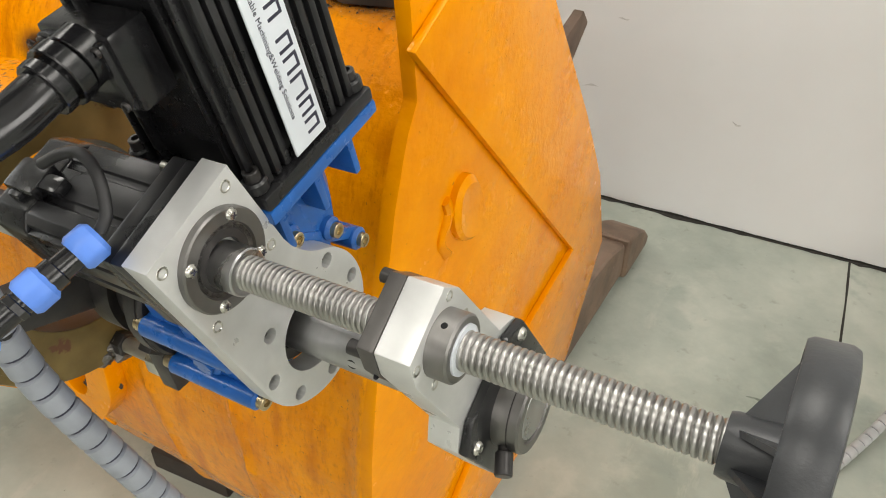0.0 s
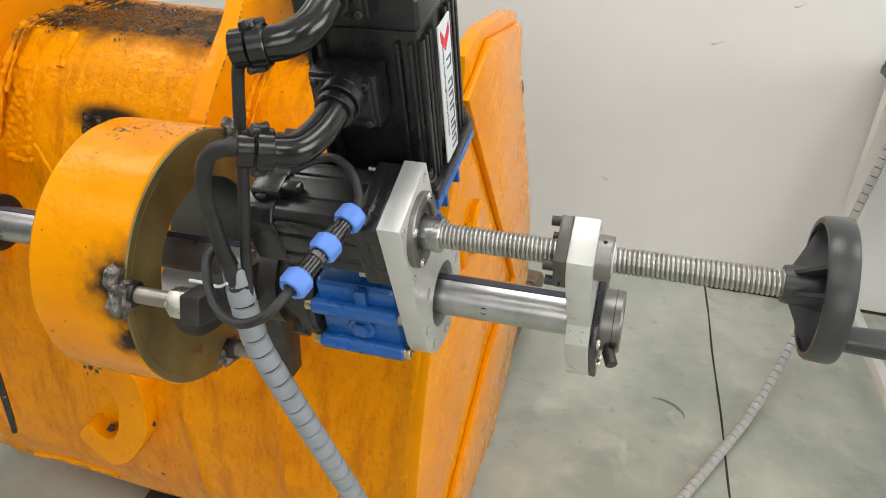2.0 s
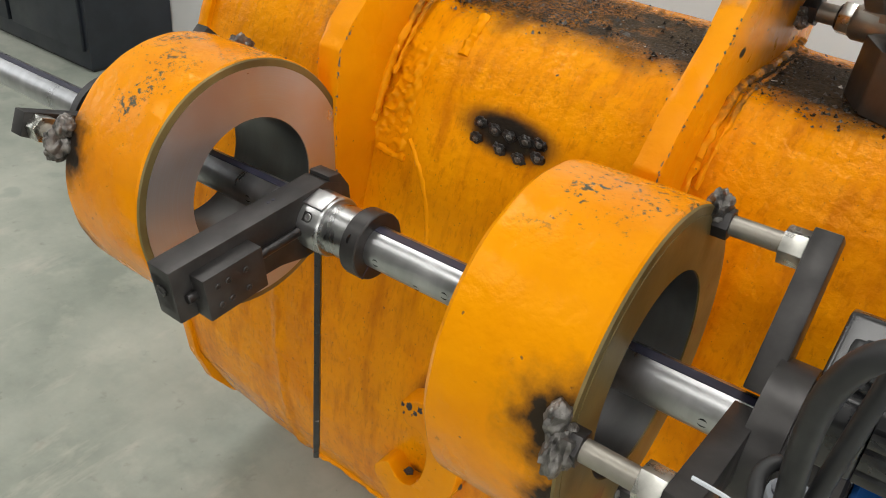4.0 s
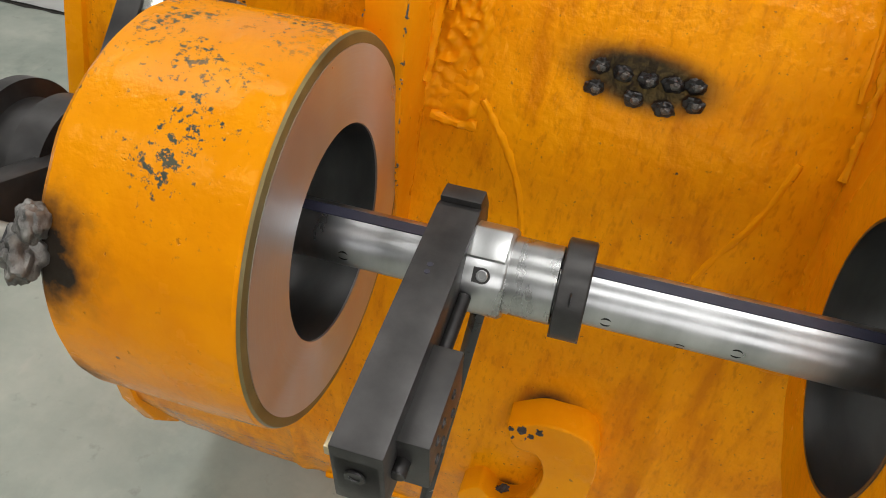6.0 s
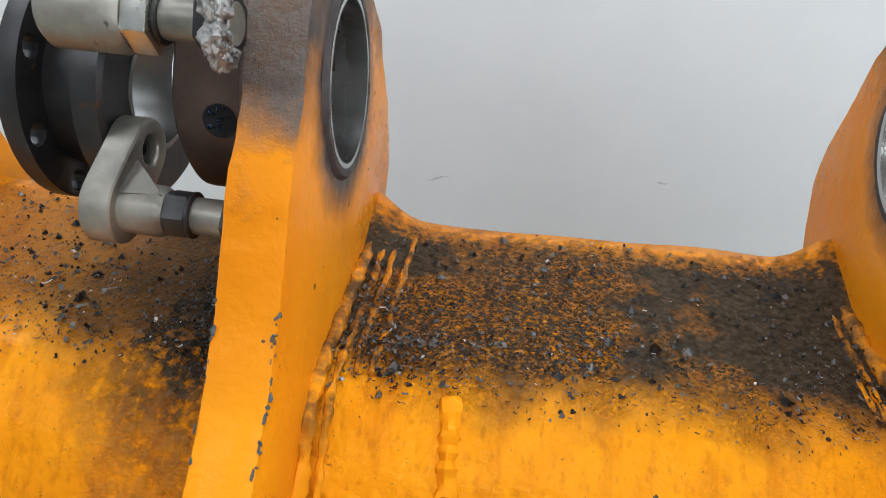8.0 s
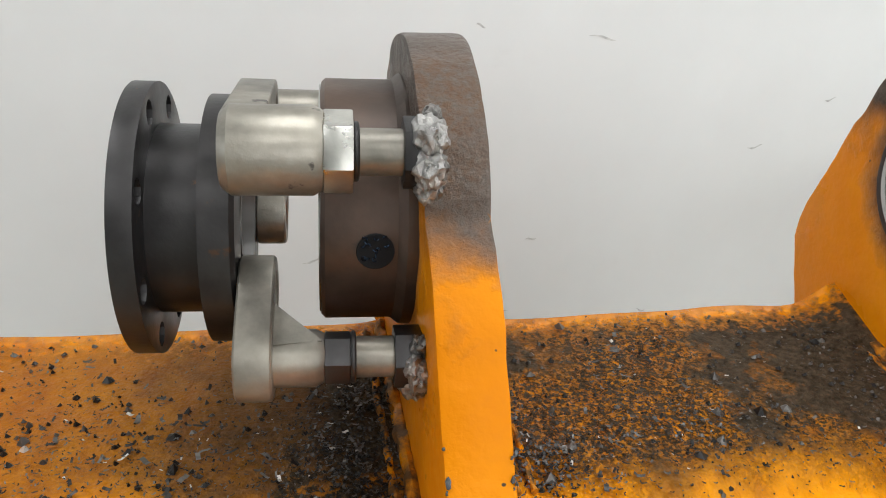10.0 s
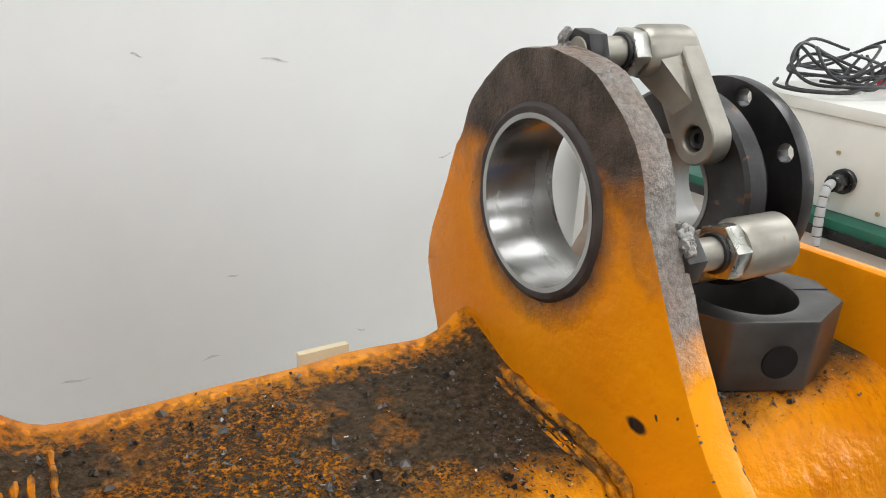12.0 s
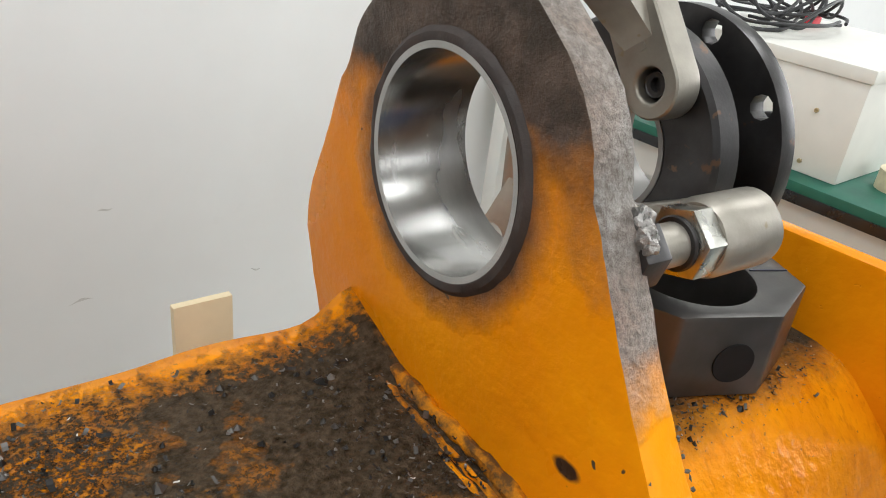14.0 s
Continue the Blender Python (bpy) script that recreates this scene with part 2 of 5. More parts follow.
def sweep(points, radius, sides=14, cap=True):
    """A round tube along points; radius may be a function of the index."""
    bm = bmesh.new()
    pts = [Vector(q) for q in points]
    up = Vector((0.3, 0.2, 1)).normalized()
    rings = []
    for i, p in enumerate(pts):
        d = (pts[min(i + 1, len(pts) - 1)] - pts[max(i - 1, 0)]).normalized()
        side = (up - d * up.dot(d)).normalized()
        up = side
        other = d.cross(side)
        r = radius(i) if callable(radius) else radius
        rings.append([bm.verts.new(p + r * (side * math.cos(a) + other * math.sin(a))) for a in (2 * math.pi * k / sides for k in range(sides))])
    for a, b in zip(rings, rings[1:]):
        for k in range(sides):
            bm.faces.new((a[k], a[(k + 1) % sides], b[(k + 1) % sides], b[k]))
    if cap:
        bm.faces.new(rings[0])
        bm.faces.new(rings[-1])
    return bm


def arc(cy, cz, r, a0, a1, n):
    return [(cy + r * math.cos(radians(a0 + (a1 - a0) * i / n)), cz + r * math.sin(radians(a0 + (a1 - a0) * i / n))) for i in range(n + 1)]


def hexagon(r, turn=0):
    return [(r * math.cos(radians(60 * i + turn)), r * math.sin(radians(60 * i + turn))) for i in range(6)]


def along(p, d):
    """A pose whose x axis runs along d."""
    return Matrix.Translation(p) @ Vector(d).to_track_quat("X", "Z").to_matrix().to_4x4()


def rough_up(bm, amount, scale, seed=0.0):
    """Uneven surface: pushes points along their normals by noise."""
    bm.normal_update()
    for v in bm.verts:
        v.co += v.normal * amount * noise.noise(v.co * scale + Vector((seed, seed * 1.7, 0)))
    return bm


def blob(r, squash, amount, seed):
    """A lumpy weld."""
    bm = bmesh.new()
    bmesh.ops.create_icosphere(bm, subdivisions=4, radius=1.0)
    for v in bm.verts:
        p = v.co.copy()
        k = 1 + amount * (noise.noise(p * 1.9 + Vector((seed, 0, 0))) + 0.45 * noise.noise(p * 4.2 + Vector((0, seed, 0))) + 0.12 * noise.noise(p * 9))
        v.co = Vector((p.x * squash[0], p.y * squash[1], p.z * squash[2])) * r * k
    return bm


# ---- the hall ----
n = Nodes("painted_concrete")
dust = n.noise(1.7, 8, 0.62)
col = n.mix(n.ramp(dust, 0.35, 0.68), (0.265, 0.295, 0.250), (0.50, 0.515, 0.445))
col = n.mix(n.ramp(n.noise(6, 7, 0.6), 0.55, 0.75, 0, 0.5), col, (0.58, 0.57, 0.49))
col = n.mix(n.ramp(n.noise(2.6, 5, 0.7, n.stretch(1, 1, 1)), 0.60, 0.72, 0, 0.45), col, (0.16, 0.20, 0.17))
col = n.mix(n.ramp(n.noise(55, 4), 0.70, 0.78, 0, 0.5), col, (0.12, 0.11, 0.09))
patch = n.ramp(n.noise(5.5, 3, 0.45), 0.62, 0.68, 0, 0.3)
col = n.mix(patch, col, (0.20, 0.245, 0.215))
col = n.mix(n.ramp(n.noise(16, 5, 0.6), 0.62, 0.72, 0, 0.4), col, (0.17, 0.165, 0.135))
col = n.mix(n.ramp(n.noise(9, 6, 0.65, n.stretch(1, 0.25, 1)), 0.60, 0.70, 0, 0.4), col, (0.56, 0.53, 0.46))
n.bump(n.noise(70, 5), 0.10, 0.002)
M_FLOOR = n.done(col, n.ramp(n.noise(3, 6), 0.3, 0.7, 0.28, 0.5))
n = Nodes("white_wall")
col = n.mix(n.ramp(n.noise(0.9, 5, 0.6), 0.3, 0.7), (0.645, 0.64, 0.63), (0.725, 0.725, 0.72))
col = n.mix(n.ramp(n.noise(3.5, 7, 0.7, n.stretch(0.35, 1, 1)), 0.62, 0.80, 0, 0.35), col, (0.50, 0.48, 0.45))
n.bump(n.noise(18, 6), 0.10, 0.004)
M_WALL = n.done(col, 0.62)
M_JOINT = plain("joint_dirt", (0.03, 0.027, 0.022), 0.9, 0, 0.4, 60, 0.5)

WALL_TURN = radians(6.0)
HALL = Matrix.Translation((1.142, 2.19, 0)) @ Matrix.Rotation(WALL_TURN, 4, "Z")


def slab(name, size, centre, material, label, category):
    ob = link(name, box(size, centre), material, smooth=0)
    ob.matrix_basis = HALL
    return tagged(ob, label, category, kind="structure")


slab("floor", (14, 12, 0.2), (-1.0, -4.0, -0.1), M_FLOOR, "grey-green painted concrete workshop floor, dusty and stained", "floor")
slab("wall_north", (14, 0.24, 4.2), (-1.0, 0.12, 2.1), M_WALL, "white plastered workshop wall with scuffs", "wall")
slab("wall_east", (0.24, 12, 4.2), (6.12, -4.0, 2.1), M_WALL, "white plastered side wall", "wall")
slab("wall_west", (0.24, 12, 4.2), (-8.12, -4.0, 2.1), M_WALL, "white plastered side wall", "wall")
slab("wall_south", (14, 0.24, 4.2), (-1.0, -10.12, 2.1), M_WALL, "white plastered back wall", "wall")
slab("ceiling", (14, 12, 0.2), (-1.0, -4.0, 4.3), M_WALL, "white ceiling of the workshop", "ceiling")
# expansion joint in the floor: a dark gap filled with dirt
bm = bmesh.new()
rows_j = []
for i in range(80):
    y = -i * 0.08
    w = 0.0035 + 0.003 * noise.noise(Vector((y * 9, 2, 0)))
    x = 0.004 * noise.noise(Vector((y * 3, 0, 5)))
    rows_j.append((bm.verts.new((x - w, y, 0.001)), bm.verts.new((x + w, y, 0.001))))
for a, b in zip(rows_j, rows_j[1:]):
    bm.faces.new((a[0], a[1], b[1], b[0]))
tagged(link("floor_joint", bm, M_JOINT, m=HALL), "dark dirt-filled expansion joint in the floor", "joint", kind="structure")
# ragged dirt line where the wall meets the floor
bm = bmesh.new()
rows_j = []
for i in range(300):
    x = -4.5 + i * 0.03
    w = 0.012 + 0.022 * max(0, noise.noise(Vector((x * 6, 7, 0)))) + 0.02 * max(0, noise.noise(Vector((x * 23, 1, 0))))
    rows_j.append((bm.verts.new((x, -w, 0.0015)), bm.verts.new((x, 0.0, 0.0015)), bm.verts.new((x, -0.0015, 0.004 + w * 0.3))))
for a, b in zip(rows_j, rows_j[1:]):
    bm.faces.new((a[0], a[1], b[1], b[0]))
    bm.faces.new((a[1], a[2], b[2], b[1]))
tagged(link("wall_base_dirt", bm, M_JOINT, m=HALL), "ragged black dirt along the foot of the wall", "dirt", kind="structure")


# curved rubber scuff on the floor
bm = bmesh.new()
edge_a, edge_b = [], []
for i in range(13):
    a = radians(20 + 11 * i)
    hw = 0.006 * math.sin(math.pi * i / 12) + 0.0008
    edge_a.append(bm.verts.new(((0.07 - hw) * math.cos(a), (0.05 - hw) * math.sin(a), 0)))
    edge_b.append(bm.verts.new(((0.07 + hw) * math.cos(a), (0.05 + hw) * math.sin(a), 0)))
for i in range(12):
    bm.faces.new((edge_a[i], edge_b[i], edge_b[i + 1], edge_a[i + 1]))
tagged(link("floor_scuff", bm, plain("rubber_mark", (0.13, 0.15, 0.12), 0.6, 0, 0.5, 90, 0.1), m=pose(1.055, 1.308, 0.0012, 0, 0, -25)), "dark curved rubber scuff on the floor", "scuff", kind="structure")
# ---- excavator bucket ----
def shell_paint():
    """Bucket paint; the flat top carries a crust of oily dirt, and one spot is burnt by trial welds."""
    n = Nodes("bucket_shell_paint")
    x, y, z = n.split()
    big, mid = n.noise(4.0, 5), n.noise(26, 6, 0.6)
    col = n.mix(n.ramp(big, 0.3, 0.7), YELLOW_DEEP, YELLOW)
    col = n.mix(n.ramp(mid, 0.4, 0.75, 0, 0.5), col, (0.92, 0.36, 0.002))
    # upright dark-brown streaks: the gloss's reflections put into the paint colour
    runs = n.noise(30, 5, 0.6, n.stretch(1.0, 0.35, 0.22))
    col = n.mix(n.ramp(runs, 0.50, 0.68, 0, 0.6), col, (0.50, 0.125, 0.002))
    col = n.mix(n.ramp(n.noise(150, 4, 0.6, n.stretch(1.0, 0.5, 0.4)), 0.54, 0.68, 0, 0.45), col, (0.46, 0.12, 0.003))
    spots = n.maths("MAXIMUM", n.ramp(n.noise(60, 3, 0.5), 0.75, 0.765), n.maths("MULTIPLY", n.ramp(n.noise(170, 3, 0.5), 0.70, 0.72), 0.6))
    col = n.mix(spots, col, (0.05, 0.04, 0.03))
    # dirt crust on the top
    edge = n.maths("ADD", y, n.maths("MULTIPLY", n.maths("SUBTRACT", n.noise(7, 6, 0.65), 0.5), 0.16))
    inner = n.ramp(edge, 0.385, 0.445)
    back = n.ramp(n.maths("ADD", y, n.maths("MULTIPLY", n.maths("SUBTRACT", n.noise(110, 6, 0.7), 0.5), 0.12)), 0.615, 0.645, 1, 0)
    crust = n.maths("MULTIPLY", n.maths("MULTIPLY", inner, back), n.ramp(z, 1.19, 1.212))
    crust = n.maths("MULTIPLY", crust, n.ramp(n.maths("ADD", x, n.maths("MULTIPLY", n.maths("SUBTRACT", n.noise(9, 6, 0.65), 0.5), 0.3)), -0.55, -0.38, 0.5, 1.0))
    flecks = n.ramp(n.noise(230, 8, 0.78), 0.42, 0.52, 0.10, 1.0)
    thick = n.ramp(n.noise(5, 5), 0.3, 0.5, 0.8, 1.0)
    dense_dirt = n.maths("MAXIMUM", n.near((-0.36, 0.44, 1.222), 0.08, 0.5, (1, 0.75, 0.5)), n.ramp(n.maths("ADD", n.noise(6, 6, 0.65), n.maths("MULTIPLY", n.maths("MAXIMUM", n.ramp(x, -0.1, 0.15), n.ramp(x, -0.19, -0.25)), 0.15)), 0.44, 0.58))
    heap = n.maths("MULTIPLY", n.near((-0.37, 0.44, 1.222), 0.085, 0.5, (1, 0.75, 0.5)), n.ramp(n.noise(90, 6, 0.7), 0.34, 0.52))
    crust = n.maths("MAXIMUM", crust, heap)
    amount = n.maths("MULTIPLY", crust, n.maths("MAXIMUM", n.maths("MULTIPLY", flecks, thick), dense_dirt))
    dirt = n.mix(n.ramp(n.noise(160, 4), 0.3, 0.7), (0.010, 0.008, 0.007), (0.075, 0.055, 0.040))
    col = n.mix(amount, col, dirt)
    rough = n.maths("ADD", n.ramp(n.noise(14, 5), 0.3, 0.75, 0.09, 0.28), n.maths("MULTIPLY", amount, 0.5))
    # burnt spots
    for place, radius, squash in (((-0.045, 0.31, 1.10), 0.034, (0.50, 0.6, 1.45)), ((-0.035, 0.31, 1.092), 0.031, (0.46, 0.6, 1.2)), ((-0.035, 0.31, 1.088), 0.024, (0.40, 0.6, 1.0)), ((-0.03, 0.2, 0.655), 0.035, (0.8, 1, 1)), ((-0.05, 0.2, 0.46), 0.018, (1, 1, 1)), ((-0.53, 0.26, 1.12), 0.018, (0.6, 1, 1.5)), ((-0.42, 0.28, 1.06), 0.014, (0.6, 1, 1.5)), ((0.10, 0.2, 0.85), 0.02, (0.7, 1, 2))):
        b = n.near(place, radius, 0.8, squash)
        b = n.ramp(n.maths("ADD", b, n.maths("MULTIPLY", n.maths("SUBTRACT", n.noise(38, 5, 0.65), 0.5), 0.9)), 0.2, 0.8)
        b = n.maths("MULTIPLY", b, n.near(place, radius * 1.3, 0.4, squash))
        col = n.mix(b, col, SOOT)
    relief = n.maths("ADD", n.maths("MULTIPLY", n.noise(60, 5), 0.8), n.maths("MULTIPLY", n.noise(12, 4), 1.5))
    relief = n.maths("ADD", relief, n.maths("MULTIPLY", amount, n.maths("MULTIPLY", n.noise(220, 4), 1.6)))
    n.bump(relief, 0.8, 0.004)
    return n.done(col, rough, 0.0, 0.0, 0.27, (1.0, 0.66, 0.18))


def ear_paint():
    """Ear plate: burnt brown-black round the pin bore, paint below."""
    n = Nodes("ear_paint_burnt")
    col = n.mix(n.ramp(n.noise(5, 5), 0.3, 0.7), YELLOW_DEEP, YELLOW)
    col = n.mix(n.ramp(n.noise(70, 2, 0.4), 0.74, 0.76), col, (0.05, 0.04, 0.03))
    ex, ey, ez = n.split()
    burn = n.ramp(n.maths("ADD", ez, n.maths("MULTIPLY", n.maths("SUBTRACT", n.noise(13, 6, 0.6), 0.5), 0.16)), 1.395, 1.465)
    ring = n.near((0.0, 0.545, 1.412), 0.100, 0.16, (0.05, 1.0, 1.0), 0.3)
    burn = n.maths("MAXIMUM", burn, ring)
    tone = n.mix(n.ramp(n.noise(34, 6, 0.65), 0.40, 0.62), (0.045, 0.036, 0.033), (0.115, 0.085, 0.072))
    tone = n.mix(n.ramp(n.noise(14, 4), 0.58, 0.75), tone, (0.20, 0.075, 0.018))
    col = n.mix(burn, col, tone)
    col = n.mix(n.near((0.19, 0.385, 1.275), 0.011, 0.2, (0.05, 1.0, 1.6)), col, (0.03, 0.02, 0.015))
    scale = n.maths("MULTIPLY", burn, n.maths("MULTIPLY", n.noise(75, 7, 0.7), 3.0))
    col = n.mix(n.maths("MULTIPLY", n.maths("MULTIPLY", burn, n.ramp(ey, 0.42, 0.38)), n.ramp(n.noise(60, 6, 0.7), 0.45, 0.7)), col, (0.14, 0.12, 0.11))
    nrm = n.tree.nodes.new("ShaderNodeSeparateXYZ")
    n.put(nrm.inputs[0], n.geo.outputs["True Normal"])
    rim = n.maths("MULTIPLY", n.ramp(n.maths("ABSOLUTE", nrm.outputs["X"]), 0.75, 0.35), n.ramp(n.maths("ADD", n.maths("ADD", ez, n.ramp(ex, -0.1, 0.1, -0.075, 0.0)), n.maths("MULTIPLY", n.noise(18, 5, 0.6), 0.12)), 1.385, 1.43))
    flame = n.mix(n.ramp(n.noise(170, 7, 0.7), 0.36, 0.62), (0.15, 0.13, 0.12), n.mix(n.ramp(n.noise(11, 4), 0.4, 0.62), n.mix(n.ramp(ex, -0.1, 0.1), (0.13, 0.105, 0.095), (0.32, 0.305, 0.29)), n.mix(n.ramp(ex, -0.1, 0.1), (0.15, 0.09, 0.06), (0.32, 0.22, 0.175))))
    col = n.mix(rim, col, flame)
    scale = n.maths("ADD", scale, n.maths("MULTIPLY", rim, n.maths("MULTIPLY", n.noise(110, 6, 0.7), 3.0)))
    n.bump(n.maths("ADD", scale, n.maths("ADD", n.maths("MULTIPLY", n.noise(50, 5), 0.7), n.noise(9, 3))), 0.6, 0.004)
    return n.done(col, n.ramp(n.noise(12, 5), 0.3, 0.7, 0.22, 0.46), 0.0, 0.0, 0.26, (1.0, 0.72, 0.35))


M_SHELL, M_EAR = shell_paint(), ear_paint()
M_PRIMER = plain("bare_primer", (0.075, 0.08, 0.085), 0.6, 0.1, 0.5, 200, 0.4)
M_BEAD = yellow_paint("weld_bead_paint", grime=0.95, pits=0.9)
M_CLEANBEAD = yellow_paint("painted_weld", pits=0.3)
M_BOSS = yellow_paint("boss_paint", pits=0.45, blots=[((-0.345, 0.03, 0.18), 0.085, (1.0, 0.8, 1)), ((-0.33, -0.10, 0.14), 0.07, (1, 1, 1)), ((0.28, 0.03, 0.18), 0.075, (1, 0.8, 1)), ((0.24, -0.03, 0.18), 0.05, (1, 1, 1))],
                      scorch=[((0.343, -0.17, 0.045), 0.045, (0.8, 1, 1)), ((0.343, -0.165, -0.03), 0.028, (0.8, 1, 1)), ((-0.413, -0.165, 0.06), 0.045, (1, 1, 1)), ((-0.413, -0.15, -0.06), 0.03, (1, 1, 1))])
n = Nodes("faced_steel")
x, y, z = n.split()
radius_v = n.tree.nodes.new("ShaderNodeVectorMath")
radius_v.operation = "LENGTH"
n.put(radius_v.inputs[0], n.stretch(0, 1, 1))
rr = radius_v.outputs["Value"]
groove = n.noise(260, 2, 0.5, None)
band = n.tree.nodes.new("ShaderNodeTexNoise")
band.noise_dimensions = "1D"
band.inputs["Scale"].default_value = 420
n.put(band.inputs["W"], rr)
tint = n.mix(n.ramp(n.noise(6, 3), 0.40, 0.62), (0.58, 0.60, 0.64), (0.56, 0.47, 0.43))
tint = n.mix(n.ramp(band.outputs["Fac"], 0.3, 0.7, 0, 0.35), tint, (0.55, 0.50, 0.48))
n.bump(band.outputs["Fac"], 0.15, 0.0005)
radial = n.tree.nodes.new("ShaderNodeTangent")
radial.direction_type, radial.axis = "RADIAL", "X"
n.put(n.bsdf.inputs["Tangent"], radial.outputs["Tangent"])
n.bsdf.inputs["Anisotropic"].default_value = 0.75
M_FACE = n.done(tint, n.ramp(n.noise(9, 4), 0.3, 0.7, 0.26, 0.42), 0.85)
M_OLIVE = plain("olive_burnt_face", (0.17, 0.125, 0.045), 0.42, 0.35, 0.45, 9, 0.25, wear=(0.13, 0.06, 0.035))
M_SCALE = plain("burnt_scale", (0.040, 0.030, 0.027), 0.62, 0.0, 0.4, 40, 0.5)
M_BORE = turned_steel("bored_steel", (0.66, 0.65, 0.63), 0.16, 0.0, 700)
M_BOREDARK = turned_steel("dull_bore", (0.20, 0.20, 0.20), 0.34)

BUCKET_M = Matrix.Translation((0.2, 0.545, 0)) @ Matrix.Rotation(radians(2.4), 4, "Z") @ Matrix.Translation((-0.2, -0.545, 0))
bucket = thing("excavator_bucket", "orange-yellow steel excavator bucket, dirty top, standing on blocks", "excavator bucket", BUCKET_M)
XL, XR = -0.708, 0.588
PROFILE = [(0.652, 1.232), (0.60, 1.229), (0.50, 1.227), (0.43, 1.226), (0.405, 1.222), (0.385, 1.21), (0.345, 1.175), (0.318, 1.13), (0.306, 1.10), (0.298, 1.075), (0.285, 1.04),
           (0.265, 0.95), (0.243, 0.85), (0.225, 0.75), (0.21, 0.65), (0.203, 0.55), (0.205, 0.45), (0.222, 0.34), (0.26, 0.24), (0.32, 0.16), (0.42, 0.10), (0.6, 0.06), (0.9, 0.05)]
dense = []
for (y0, z0), (y1, z1) in zip(PROFILE, PROFILE[1:]):
    k = max(1, round(math.hypot(y1 - y0, z1 - z0) / 0.014))
    dense += [(y0 + (y1 - y0) * i / k, z0 + (z1 - z0) * i / k) for i in range(k)]
dense.append(PROFILE[-1])


def side_limits(z):
    """The bucket's ends draw in towards its foot."""
    k = max(0.0, (0.42 - z) / 0.42) ** 2
    return XL + 0.38 * k, XR - 0.06 * k


COLS = 110
bm = bmesh.new()
grid = []
for row, (y, z) in enumerate(dense):
    xl, xr = side_limits(z)
    line = []
    for i in range(COLS + 1):
        x = xl + (xr - xl) * i / COLS
        yy, zz = y, z
        if y > 0.55:   # the torch-cut back edge waves, and climbs to the ears
            yy += 0.008 * noise.noise(Vector((x * 9, 1, 0))) * (y - 0.55) / 0.1
            for ex in (-0.275, 0.186):
                zz += 0.03 * math.exp(-((x - ex) / 0.03) ** 2) * min(1, (y - 0.55) / 0.1)
        zz += 0.0025 * noise.noise(Vector((x * 7, z * 7, y * 7)))
        yy += 0.0045 * noise.noise(Vector((x * 6, z * 6, 3.0)))
        # vertical weld ridges of the wear plates
        if z < 0.9:
            for rx in (0.315, -0.42, 0.11):
                yy -= 0.007 * math.exp(-((x - rx - 0.02 * math.sin(z * 5)) / 0.008) ** 2)
            yy -= 0.012 * math.exp(-((x - 0.575) / 0.016) ** 2)
        line.append(bm.verts.new((x, yy, zz)))
    grid.append(line)
for a, b in zip(grid, grid[1:]):
    for i in range(COLS):
        bm.faces.new((a[i], a[i + 1], b[i + 1], b[i]))
shell = part("shell", bm, M_SHELL, bucket, "rolled shell plate with a crust of oily dirt and burnt weld trials", smooth=50)
sol = shell.modifiers.new("plate", "SOLIDIFY")
sol.thickness, sol.offset = 0.018, -1


def side_outline(front):
    pts = [(y + front, z) for y, z in dense if z < 1.172 and y < 0.62]
    return pts + [(0.9, 0.05), (1.05, 0.18), (1.20, 0.45), (1.09, 0.70), (0.94, 0.91), (0.715, 1.19), (0.668, 1.295), (0.60, 1.312), (0.40, 1.320), (0.312, 1.298)]


M_SIDE = yellow_paint("side_plate_paint", pits=0.2)
for x0, x1 in ((XR - 0.012, XR + 0.010), (XL - 0.014, XL + 0.012)):
    part("side_plate", rough_up(prism(side_outline(-0.010), x0, x1, 0.004), 0.002, 8), M_SIDE, bucket)
# doubler on the outer side, its cut edge runs slantwise, and a cast lug
part("doubler_plate", prism([(0.30, 1.235), (0.96, 0.56), (0.72, 0.505), (0.43, 0.26), (0.60, 0.09), (0.9, 0.07), (1.04, 0.19), (1.185, 0.45), (1.08, 0.69), (0.93, 0.90), (0.705, 1.18), (0.66, 1.28), (0.42, 1.30)][::-1], XR + 0.0105, XR + 0.024, 0.004), M_SIDE, bucket)
lug = rough_up(lathe([(0.0, 0.0), (0.0, 0.036), (0.012, 0.036), (0.018, 0.030), (0.016, 0.0)], 28, closed=False), 0.004, 40)
part("lug", lug, M_CLEANBEAD, bucket, m=Matrix.Translation((XR + 0.008, 0.452, 0.948)) @ Matrix.Diagonal((1.1, 1.0, 1.85, 1)) @ Matrix.Rotation(radians(20), 4, "X"))
bead_side = [Vector((XR + 0.012, 0.395 + 0.01 * math.sin(i * 0.9), 0.99 - i * 0.012)) for i in range(9)]
part("weld_bead", rough_up(sweep(bead_side, 0.008, 8), 0.006, 90), M_CLEANBEAD, bucket)

# hanger ears
EAR_L, EAR_R = (-0.314, -0.270), (0.186, 0.219)
BORE_Y, BORE_Z, BORE_R = 0.545, 1.413, 0.079


